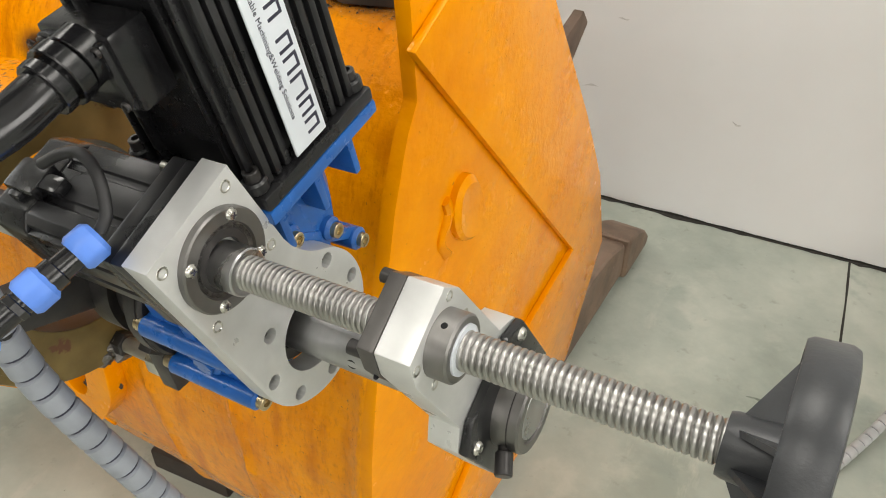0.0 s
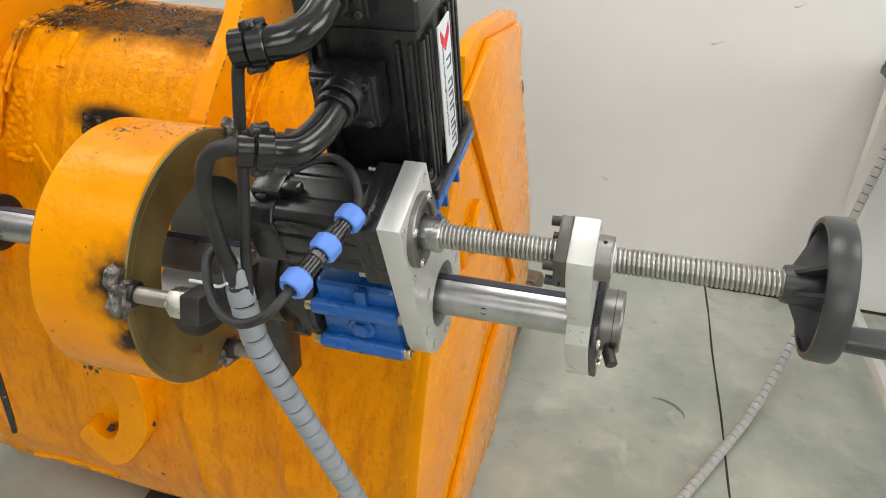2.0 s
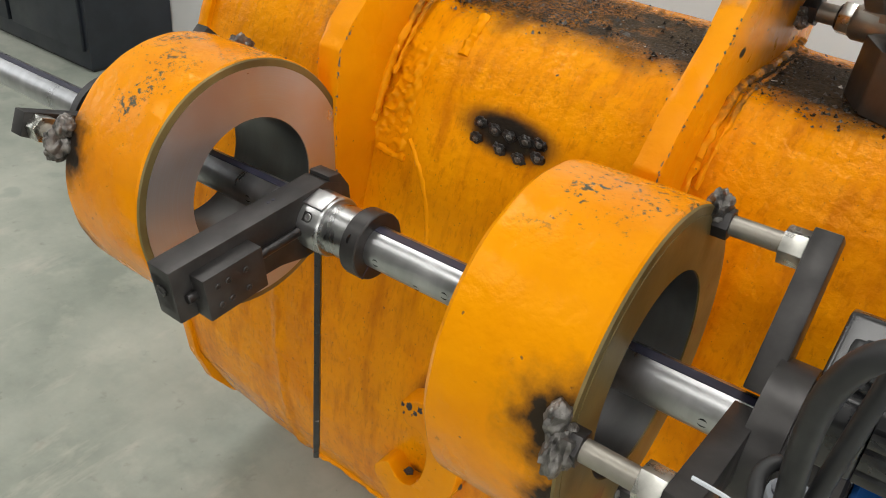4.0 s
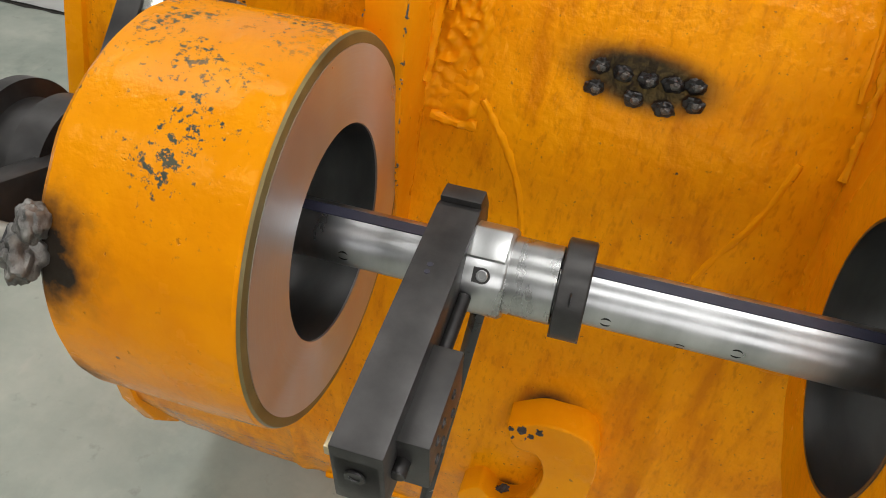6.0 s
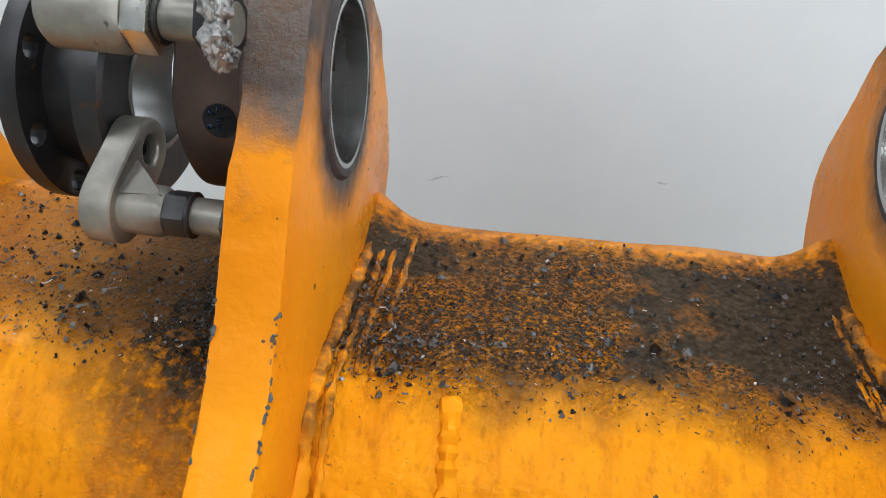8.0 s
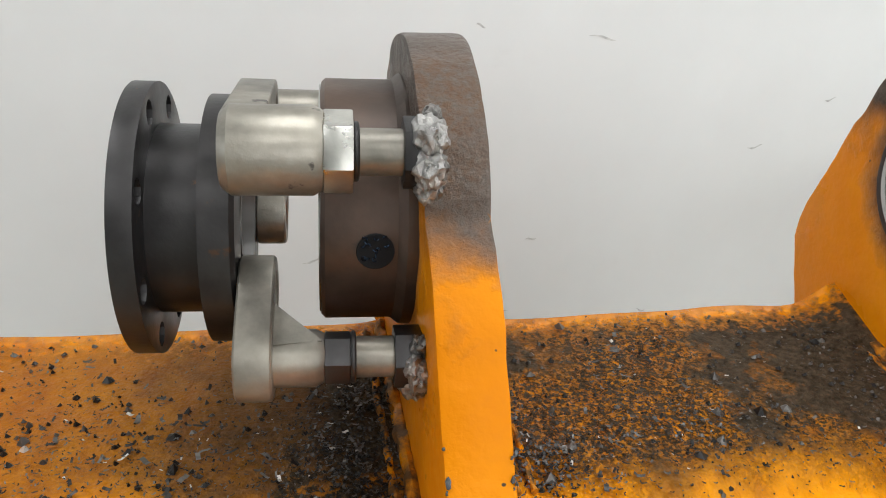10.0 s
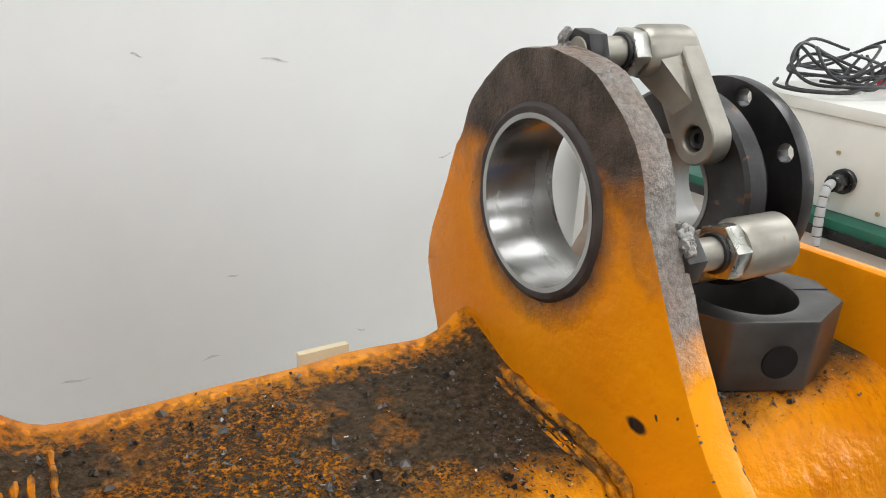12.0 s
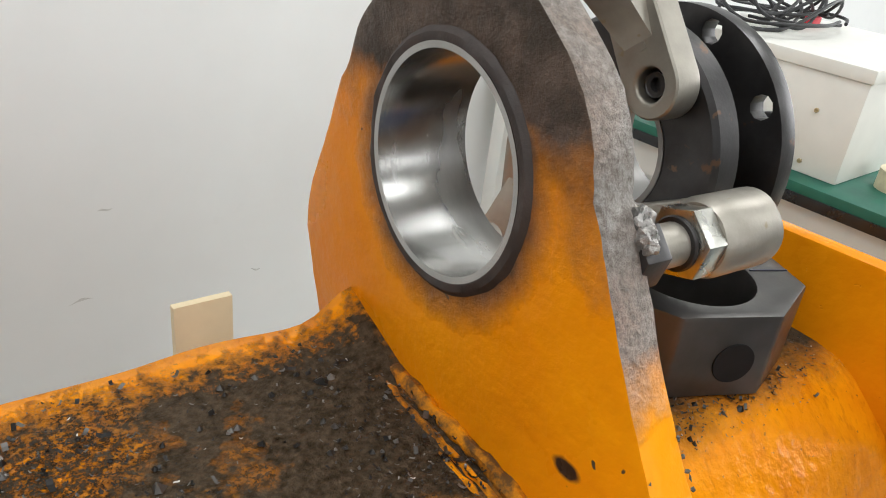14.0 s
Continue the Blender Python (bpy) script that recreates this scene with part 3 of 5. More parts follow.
def ear_outline(head):
    top = arc(BORE_Y, BORE_Z, head, 175, 20, 44)
    pts = [(0.235, 0.80), (0.206, 0.95), (0.203, 1.10), (0.208, 1.17), (0.232, 1.205), (0.26, 1.235), (0.288, 1.26), (0.312, 1.285), (0.334, 1.312), (0.352, 1.34), (0.370, 1.37), (0.388, 1.402)] + top[2:] + [(0.691, 1.423), (0.703, 1.392), (0.716, 1.36), (0.728, 1.33), (0.735, 1.305), (0.736, 1.282), (0.726, 1.262), (0.718, 1.24), (0.70, 1.20), (0.55, 1.10), (0.34, 0.95), (0.28, 0.80)]
    # hand-cut edge
    fine = []
    for (ya, za), (yb, zb) in zip(pts, pts[1:] + pts[:1]):
        steps = max(1, int(math.hypot(yb - ya, zb - za) / 0.009))
        fine += [(ya + (yb - ya) * i / steps, za + (zb - za) * i / steps) for i in range(steps)]
    return [(y + 0.0022 * noise.noise(Vector((y * 38, z * 38, head * 40))) + 0.0016 * noise.noise(Vector((y * 95, z * 95, 2))), z + 0.0022 * noise.noise(Vector((y * 38, z * 38, 9 + head * 40)))) for y, z in fine]


for (x0, x1), shift, head, bore, lean in ((EAR_L, -0.012, 0.121, 0.068, -1.5), (EAR_R, 0.0, 0.138, 0.079, 0.0)):
    bm = prism(ear_outline(head), x0, x1, 0.004, [(BORE_Y, BORE_Z, bore)])
    ear = part("ear", rough_up(bm, 0.0012, 40), M_EAR, bucket, "hanger ear, burnt brown round its pin bore", m=Matrix.Translation((0, shift, 0)) @ Matrix.Translation((x0, 0, 1.22)) @ Matrix.Rotation(radians(lean), 4, "Y") @ Matrix.Translation((-x0, 0, -1.22)))
    deep = 0.046 if x0 > 0 else 0.003
    part("bore_liner", lathe([(x0 - 0.003, bore - 0.0025), (x0 - 0.0035, bore + 0.0022), (x1 + deep, bore + 0.0015), (x1 + deep, bore - 0.0025)], 72), M_BORE, ear, "freshly bored bright steel bush", m=Matrix.Translation((0, BORE_Y, BORE_Z)))
    inner = x0 - 0.002 if x0 > 0 else x1 + 0.002
    s = 1 if x0 > 0 else -1
    # thin uneven dark brown ring round the bore
    ringw = rough_up(lathe([(0, bore + 0.001), (-0.0014 * s, bore + 0.003), (-0.0014 * s, bore + 0.008), (0.002 * s, bore + 0.012)], 72), 0.0015, 60)
    part("bore_weld", ringw, M_SCALE, ear, "dark brown ring round the bore", m=Matrix.Translation((inner, BORE_Y, BORE_Z)))
    # paint knocked off along the front edges, down to grey primer
    flake_rng = random.Random(int(head * 1000))
    front = [(0.206, 0.95), (0.203, 1.10), (0.208, 1.17), (0.26, 1.235), (0.31, 1.28), (0.345, 1.33)]
    flakes = bmesh.new()
    for edge_x in (x0, x1):
        for _ in range(60 if edge_x == x1 else 22):
            f = flake_rng.random() * (len(front) - 1.001)
            k = int(f)
            ya, za = front[k][0] + (front[k + 1][0] - front[k][0]) * (f - k), front[k][1] + (front[k + 1][1] - front[k][1]) * (f - k)
            w, l = flake_rng.uniform(0.0005, 0.0017), flake_rng.uniform(0.0006, 0.0018) if flake_rng.random() < 0.75 else flake_rng.uniform(0.002, 0.0045)
            d = Vector((0, front[k + 1][0] - front[k][0], front[k + 1][1] - front[k][1])).normalized()
            m_f = along(Vector((edge_x + (0.0010 if edge_x == x1 else -0.0010) * flake_rng.uniform(-2.5, 0.6), ya + 0.0006, za)), d)
            ball = bmesh.ops.create_icosphere(flakes, subdivisions=1, radius=1.0, matrix=m_f @ Matrix.Diagonal((l, w, w, 1)))
            for v in ball["verts"]:
                v.co += Vector((flake_rng.uniform(-1, 1), flake_rng.uniform(-1, 1), flake_rng.uniform(-1, 1))) * 0.0006
    tagged(part("chipped_edge", flakes, M_PRIMER, ear), "dark grey primer where the paint is knocked off", kind="stuff")
    # fillet welds at the ear's root, on both faces
    for face, out in ((x0, -1), (x1, 1)):
        drop = -0.004
        pts = [(face + out * 0.004, 0.285, 1.05), (face + out * 0.006, 0.318, 1.135), (face + out * 0.007, 0.36, 1.195), (face + out * 0.007, 0.405, 1.228), (face + out * 0.008, 0.52, 1.233), (face + out * 0.008, 0.63, 1.236), (face + out * 0.007, 0.665, 1.242)]
        line = [p + Vector((-out * 0.004, 0, drop)) for p in smooth_path(pts, 16)]
        part("weld_bead", rough_up(sweep(line, lambda i: 0.0064 + 0.0025 * noise.noise(Vector((i * 0.35, face * 9, 0))), 10), 0.004, 110, face), M_BEAD, ear)
        if (x0 < 0) == (out > 0):
            for off, rw in ((0.026, 0.0034), (0.040, 0.0030)) if x0 < 0 else ((0.021, 0.0028),):
                far_line = [p + Vector((out * off + 0.003 * noise.noise(Vector((i * 0.2, off * 90, 1))), 0, -0.0042)) for i, p in enumerate(line[50:80])]
                part("weld_bead", rough_up(sweep(far_line, lambda i, rw=rw: rw * (1 + 0.5 * noise.noise(Vector((i * 0.4, rw * 999, 3)))), 8), 0.0012, 120, off), M_BEAD, ear)
        line = [p + Vector((out * 0.014, -0.002, -0.002)) for p in line[14:86]]
        part("weld_bead", rough_up(sweep(line, lambda i: 0.0032 + 0.0012 * noise.noise(Vector((i * 0.4, face * 5, 3))), 8), 0.003, 110, face + 1), M_BEAD, ear)

# lumpy build-up weld beside an ear, a single bead, and a long cover weld
bm = bmesh.new()
g2 = []
for i in range(36):
    line = []
    for j in range(60):
        x, z = -0.272 + i * 0.0022, 0.99 + j * 0.0034
        y = np.interp(z, [p[1] for p in PROFILE[4:][::-1]], [p[0] for p in PROFILE[4:][::-1]])
        fade = min(1, (35 - i) / 8) * min(1, j / 8, (59 - j) / 6) * (0.55 + 0.45 * noise.noise(Vector((x * 22, z * 13, 4))))
        lump = 0.5 + noise.noise(Vector((x * 70, z * 110, 0))) + 0.5 * noise.noise(Vector((x * 160, z * 190, 2)))
        line.append(bm.verts.new((x, y - 0.004 - 0.0125 * fade * max(0, lump) + 0.013 * (1 - fade), z)))
    g2.append(line)
for a, b in zip(g2, g2[1:]):
    for j in range(59):
        bm.faces.new((a[j], b[j], b[j + 1], a[j + 1]))
part("buildup_weld", bm, M_CLEANBEAD, bucket, "lumpy painted build-up weld", smooth=70)


def on_shell(x, z, out=0.0):
    y = float(np.interp(z, [p[1] for p in PROFILE[4:]][::-1], [p[0] for p in PROFILE[4:]][::-1]))
    return Vector((x, y - out, z))


for pts, r in (([(-0.163, 1.216), (-0.161, 1.20), (-0.16, 1.185), (-0.159, 1.168)], 0.008), ([(-0.20, 1.035), (-0.17, 1.0), (-0.14, 0.95), (-0.125, 0.90), (-0.118, 0.85)], 0.005), ([(-0.255, 1.005), (-0.225, 1.002), (-0.20, 1.004)], 0.006),
               ([(0.293, 0.80), (0.298, 0.74), (0.312, 0.586), (0.331, 0.395), (0.338, 0.30)], 0.0075), ([(0.122, 0.68), (0.125, 0.6), (0.13, 0.45), (0.136, 0.30)], 0.0035),
               ([(0.14, 1.05), (0.12, 0.98), (0.09, 0.92), (0.07, 0.87)], 0.005)):
    line = smooth_path([on_shell(x, z, -0.002) for x, z in pts], 8)
    part("weld_bead", rough_up(sweep(line, lambda i, r=r: r * (1 + 0.3 * noise.noise(Vector((i * 0.5, r * 900, 0)))), 10), r * 0.4, 120), M_CLEANBEAD, bucket)

# trial spot welds on the burnt patch
for x, z in ((-0.086, 1.098), (-0.06, 1.096), (-0.034, 1.095), (-0.008, 1.097), (0.014, 1.100), (-0.086, 1.076), (-0.043, 1.074), (-0.010, 1.072), (0.018, 1.082)):
    p = on_shell(x, z, 0.003)
    part("spot_weld", blob(0.0105, (0.45, 1, 1), 0.35, x * 50), M_DARKSTEEL, bucket, m=along(p, (0, -1, -0.3)))
    part("spot_weld", blob(0.0048, (0.6, 1, 1), 0.3, x * 70), M_WELD, bucket, m=along(p + Vector((0.002, -0.0045, 0.001)), (0, -1, -0.3)))

# torn lifting eye on the front
EYE_OUT = [(-0.078, 0.645), (-0.03, 0.672), (0.03, 0.664), (0.052, 0.60), (0.042, 0.50), (-0.01, 0.418), (-0.06, 0.402), (-0.118, 0.452), (-0.092, 0.492), (-0.062, 0.468), (-0.03, 0.482), (-0.012, 0.54), (-0.022, 0.60), (-0.058, 0.612)]
eye_loop = [(p.x, p.y) for p in smooth_path([(y, z, 0) for y, z in EYE_OUT + EYE_OUT[:1]], 4)][:-1]
eye_plate = prism(eye_loop[::-1], -0.215, -0.166, 0.007, segments=3)
part("lifting_eye", rough_up(eye_plate, 0.003, 30), M_CLEANBEAD, bucket, "worn lifting eye, torn open", m=Matrix.Rotation(radians(-90), 4, "Z"))
for x, z, r in ((-0.056, 0.648, 0.007), (-0.043, 0.642, 0.005), (-0.034, 0.655, 0.006), (-0.064, 0.630, 0.005), (-0.05, 0.634, 0.004), (-0.07, 0.644, 0.004), (-0.066, 0.462, 0.010), (-0.056, 0.476, 0.007), (0.046, 0.520, 0.006)):
    part("burnt_lump", blob(r, (0.6, 1, 1.2), 0.45, x * 90), M_SCALE, bucket, m=along(Vector((x, 0.168 if z > 0.6 else 0.190, z)), (0, -1, 0)))
# seam weld low on the shell
line = smooth_path([on_shell(x, z, -0.001) for x, z in ((-0.36, 0.24), (-0.28, 0.262), (-0.2, 0.27), (-0.12, 0.262))], 10)
part("weld_bead", rough_up(sweep(line, 0.007, 8), 0.005, 60), M_CLEANBEAD, bucket)
# bracket tab at the back edge of the side
part("bracket_tab", prism([(0.80, 1.05), (0.93, 1.095), (0.96, 1.065), (0.91, 1.02), (0.86, 0.97)], XR - 0.03, XR - 0.01, 0.003), plain("brown_rust", (0.10, 0.065, 0.045), 0.7, 0.2, 0.4, 20, 0.5), bucket, "rusty brown tab")

AX_X = Vector((1, 0.042, 0.06)).normalized()
AX_Y = Vector((-0.042, 1, 0)).normalized()
AXIS = Matrix.Translation((0, 0.03, 1.022)) @ Matrix((AX_X, AX_Y, AX_X.cross(AX_Y))).transposed().to_4x4()
TO_BUCKET = BUCKET_M.inverted() @ AXIS
for x0, x1, faced in ((-0.413, -0.250, True), (0.198, 0.341, False)):
    inner_r = 0.108 if faced else 0.115
    boss = part("boss", rough_up(lathe([(x0, inner_r), (x0, 0.176), (x0 + 0.006, 0.181), (x0 + 0.05, 0.1815), (x1 - 0.05, 0.1815), (x1 - 0.004, 0.181), (x1, 0.178), (x1, inner_r)], 128), 0.0012, 30), M_BOSS, bucket, "thick pin boss ring, paint chipped to grey primer", m=TO_BUCKET)
    part("bore_liner", lathe([(x0 - 0.001, 0.1005 if faced else 0.113), (x0 - 0.001, 0.116), (x1 + 0.0005, 0.116), (x1 + 0.0005, 0.1005 if faced else 0.113)], 96), M_BOREDARK, boss)
    part("faced_rim" if faced else "burnt_face", lathe([(x1 - 0.001, 0.101 if faced else 0.1135), (x1 - 0.001, 0.169), (x1 + 0.0025, 0.169), (x1 + 0.0025, 0.101 if faced else 0.1135)], 128), M_FACE if faced else M_OLIVE, boss, "freshly faced steel ring" if faced else "olive and brown heat-stained face")
    part("chamfer", lathe([(x1 - 0.001, 0.1692), (x1 - 0.001, 0.1795), (x1 + 0.0015, 0.178), (x1 + 0.002, 0.1692)], 128), M_OLIVE, boss)

# timber packing under the bucket
M_TIMBER = plain("dark_timber", (0.036, 0.027, 0.021), 0.75, 0, 0.4, 12, 0.6)
for px, py in ((-0.08, 0.58), (0.32, 0.62), (0.0, 0.98)):
    blk = link("packing_block", rough_up(box((0.22, 0.5, 0.062), (0, 0, 0.031), 0.006), 0.003, 25), M_TIMBER, m=pose(px, py, 0, 0, 0, 8))
    tagged(blk, "dark oily timber block under the bucket", "block", "packing under the bucket")

# worn tooth at the bucket's mouth, lying towards the wall
M_TOOTH = plain("rusty_cast_tooth", (0.20, 0.135, 0.095), 0.6, 0.3, 0.35, 10, 0.5, wear=(0.30, 0.22, 0.17))
tooth = part("tooth", rough_up(prism([(1.02, 0.03), (1.02, 0.20), (1.30, 0.235), (1.46, 0.215), (1.66, 0.15), (1.66, 0.045)], 0.47, 0.575, 0.016, segments=3), 0.004, 15), M_TOOTH, bucket, "rusty brown tooth adapter")
part("tooth_tip", rough_up(prism([(1.60, 0.035), (1.60, 0.185), (1.70, 0.165), (1.80, 0.11), (1.85, 0.06), (1.83, 0.03)], 0.455, 0.59, 0.018, segments=3), 0.003, 15), M_TOOTH, tooth, "worn rounded tooth tip")
part("lip_edge", rough_up(box((1.25, 0.10, 0.03), (-0.08, 1.08, 0.05), 0.008), 0.003, 20), M_TOOTH, bucket, "rusty cutting lip")
# ---- line boring machine ----
M_CLAMP = plain("clamp_steel", (0.085, 0.08, 0.076), 0.38, 0.55, 0.3, 18, 0.12, wear=(0.07, 0.06, 0.055))
M_COVER = turned_steel("grey_turned_steel", (0.30, 0.29, 0.28), 0.34, 0.0, 300)


def hexnut(x0, x1, r, m=None, turn=0, edge=0.0012):
    return prism([(r * a, r * b) for a, b in hexagon(1.0, turn)], x0, x1, edge, m=m)


def capscrew(x0, length, r, m=None):
    """Socket cap screw with its head's hollow."""
    return lathe([(x0, 0), (x0, r), (x0 + length - 0.0008, r), (x0 + length, r - 0.0008), (x0 + length, r * 0.55), (x0 + length * 0.45, r * 0.5), (x0 + length * 0.45, 0)], 16, m, closed=False)


def helix_screw(x0, x1, r, depth, pitch, segments=28, per=10):
    """A ball screw: rounded ridges that wind round local x."""
    bm = bmesh.new()
    count = int((x1 - x0) / pitch)
    cols = []
    for k in range(segments):
        a = 2 * math.pi * k / segments
        col = []
        for i in range(count * per + 1):
            f = i / per
            x = x0 + (f + k / segments) * pitch
            rad = r - depth * (0.5 - 0.5 * math.cos(2 * math.pi * f)) ** 3.5
            col.append(bm.verts.new((x, rad * math.cos(a), rad * math.sin(a))))
        cols.append(col)
    n_all = count * per + 1
    for k in range(segments):
        a, b = cols[k], cols[(k + 1) % segments]
        off = per if k == segments - 1 else 0
        for i in range(n_all - 1):
            if i + 1 + off < n_all:
                bm.faces.new((a[i], a[i + 1], b[i + 1 + off], b[i + off])) if off else bm.faces.new((a[i], a[i + 1], b[i + 1], b[i]))
    return bm


boring_bar = thing("boring_bar", "polished steel boring bar running through both bosses", "boring bar", AXIS)
part("bar", rod(-1.02, 0.912, 0.0268, 0.002, 64), M_BARSTEEL, boring_bar)
part("keyway", box((1.9, 0.0115, 0.0016), (-0.06, 0, 0.0264), 0.0), M_INK, boring_bar, "dark keyway slot", m=Matrix.Rotation(radians(4), 4, "X"))
for hu, ang in ((-0.232, 92), (0.0, 98), (0.062, 120), (0.105, 96), (0.41, 96), (0.745, 90)):
    part("pin_hole", lathe([(0.0262, 0.0), (0.0266, 0.0035), (0.0267, 0.0050), (0.0255, 0.0056)], 16, closed=False), M_HOLE, boring_bar, "drilled pin hole", m=Matrix.Translation((hu, 0, 0)) @ Matrix.Rotation(radians(ang), 4, "X") @ Matrix.Rotation(radians(-90), 4, "Y"))

machine = thing("boring_machine", "line boring machine with black motors, blue gearbox and silver feed plate", "boring machine", AXIS)
SCREW_M = Matrix.Rotation(radians(34.6), 4, "X")   # local z points from the bar to the screw
MOTOR_M = Matrix.Rotation(radians(14.5), 4, "X")
SCREW_AT = SCREW_M @ Matrix.Translation((0, 0, 0.16))

# feed plate: a square head, turned a little off the line of centres, run into a round eye on the bar
SQUARE_M = SCREW_M @ Matrix.Translation((0, 0.003, 0.162)) @ Matrix.Rotation(radians(-9.8), 4, "X")   # local origin on the screw
plate_outline = [(0.063, 0.205), (-0.036, 0.222)] + arc(0, 0, 0.0785, 168, 400, 40) + [(0.0545, 0.061), (0.0495, 0.075), (0.0470, 0.090), (0.0470, 0.104)]
bolt_ring = [(0.066 * math.cos(radians(a)), 0.066 * math.sin(radians(a))) for a in (161, 204, 249, 295, 344, 29, 116)]
feed_plate = part("feed_plate", prism(plate_outline, 0.659, 0.684, 0.0012, [(0, 0, 0.0435)] + [(a, b, 0.0078) for a, b in bolt_ring]), M_ALU, machine, "silver anodised feed plate", m=SCREW_M)
for a, b in bolt_ring:
    part("bolt", capscrew(0.664, 0.012, 0.0062, Matrix.Translation((0, a, b))), M_BLACKOX, feed_plate)
for a, b in ((-0.040, 0.041), (0.040, 0.041), (0.041, -0.040), (-0.040, -0.041)):
    part("screw", lathe([(0.684, 0.0055), (0.6845, 0.0052), (0.6846, 0.0042), (0.6838, 0.0030), (0.6836, 0)], 14, Matrix.Translation((0, a, b)), closed=False), M_ZINC, feed_plate, m=SCREW_M.inverted() @ SQUARE_M)
flange = part("bearing_cover", lathe([(0.684, 0.026), (0.684, 0.0435), (0.6895, 0.0435), (0.691, 0.042), (0.691, 0.0315), (0.6885, 0.0305), (0.6885, 0.026)], 64), M_COVER, machine, "turned grey steel bearing cover", m=SQUARE_M)
part("bearing", lathe([(0.678, 0.018), (0.6885, 0.0185), (0.6885, 0.0302), (0.678, 0.0302)], 48), M_BLACKOX, flange)
for k in range(4):
    head = lathe([(0.6905, 0), (0.6905, 0.0056), (0.692, 0.0053), (0.6938, 0.0034), (0.6942, 0.0)], 18, closed=False)
    at = Matrix.Rotation(radians(45 + 90 * k), 4, "X") @ Matrix.Translation((0, 0.0372, 0))
    dome = part("screw", head, M_ZINC, flange, m=at)
    part("cross_slot", join(box((0.0012, 0.0052, 0.0011), (0.6940, 0, 0)), box((0.0012, 0.0011, 0.0052), (0.6940, 0, 0))), M_INK, dome)
part("bearing_rear", box((0.016, 0.099, 0.099), (0.651, 0, 0), 0.003), M_BLACK, machine, "black adapter", m=SQUARE_M)
part("shaft_collar", rod(0.685, 0.712, 0.0195, 0.0012, 36), M_STEEL, machine, m=SCREW_AT)
screw = part("feed_screw", helix_screw(0.706, 1.068, 0.0140, 0.0018, 0.0048), M_SCREW, machine, "bright ball screw", m=SCREW_AT)
part("core", rod(0.70, 1.09, 0.0112, 0.001, 24), M_STEEL, screw)

# feed motor behind the plate: square body with stepped corners and grooved sides
def stepped_square(h, c, g):
    """Cross-section with notched corners and two shallow grooves a side."""
    side = [(-h + c, h), (-0.45 * h, h), (-0.42 * h, h - g), (-0.30 * h, h - g), (-0.27 * h, h), (0.27 * h, h), (0.30 * h, h - g), (0.42 * h, h - g), (0.45 * h, h), (h - c, h), (h - c, h - c * 0.4), (h - c * 0.4, h - c * 0.4)]
    out = []
    for k in range(4):
        ca, sa = math.cos(radians(-90 * k)), math.sin(radians(-90 * k))
        out += [(y * ca - z * sa, y * sa + z * ca) for y, z in side]
    return out[::-1]


feed_motor = part("feed_motor", prism(stepped_square(0.0465, 0.012, 0.0028), 0.534, 0.630, 0.0008), M_BLACK, machine, "black feed motor", m=SQUARE_M)
part("end_cap", prism([(y * 0.0475, z * 0.0475) for y, z in ((-0.72, 1), (0.72, 1), (1, 0.72), (1, -0.72), (0.72, -1), (-0.72, -1), (-1, -0.72), (-1, 0.72))][::-1], 0.493, 0.5335, 0.004, segments=3), M_BLACK, feed_motor)
part("front_flange", box((0.016, 0.099, 0.099), (0.636, 0, 0), 0.003), M_BLACK, feed_motor)
part("terminal", join(box((0.036, 0.030, 0.015), (0.520, -0.008, 0.052), 0.004), box((0.014, 0.040, 0.010), (0.516, -0.008, 0.050), 0.003), box((0.026, 0.016, 0.012), (0.545, -0.008, 0.052), 0.004)), M_PLASTIC, feed_motor, "cable outlet")
for a, b in ((-0.042, 0.042), (0.042, 0.042), (-0.042, -0.042)):
    part("bolt", capscrew(0.6275, -0.008, 0.0045, Matrix.Translation((0, a, b))), M_ZINC, feed_motor)

# blue bevel gearbox: cast body with two long bolt ridges, a waisted neck and a square flange
gearbox = part("gearbox", rough_up(box((0.112, 0.156, 0.112), (0.594, 0.012, 0.000), 0.012, segments=3), 0.0012, 26), M_BLUE, machine, "blue enamelled gearbox", m=MOTOR_M)
neck = bmesh.new()
rings_n = []
for zc, u0, u1, q0, q1 in ((0.045, 0.545, 0.655, -0.010, 0.118), (0.072, 0.548, 0.655, 0.004, 0.122), (0.094, 0.556, 0.650, 0.020, 0.124), (0.112, 0.556, 0.654, 0.018, 0.132), (0.126, 0.540, 0.672, 0.008, 0.150), (0.138, 0.530, 0.684, 0.002, 0.160)):
    c, uc, qc, hu, hq = 0.35, (u0 + u1) / 2, (q0 + q1) / 2, (u1 - u0) / 2, (q1 - q0) / 2
    rings_n.append([neck.verts.new((uc + hu * su, qc + hq * sq, zc)) for su, sq in ((-1, -1 + c), (-1, 1 - c), (-1 + c, 1), (1 - c, 1), (1, 1 - c), (1, -1 + c), (1 - c, -1), (-1 + c, -1))])
for r0, r1 in zip(rings_n, rings_n[1:]):
    for k in range(8):
        neck.faces.new((r0[k], r0[(k + 1) % 8], r1[(k + 1) % 8], r1[k]))
neck.faces.new(rings_n[0])
neck.faces.new(rings_n[-1])
bevel(neck, 0.004, 2, 12)
part("gear_neck", neck, M_BLUE, gearbox)
part("gear_flange", prism([(0.002, 0.137), (0.162, 0.137), (0.162, 0.151), (0.002, 0.151)], 0.525, 0.690, 0.003), M_BLUE, gearbox)
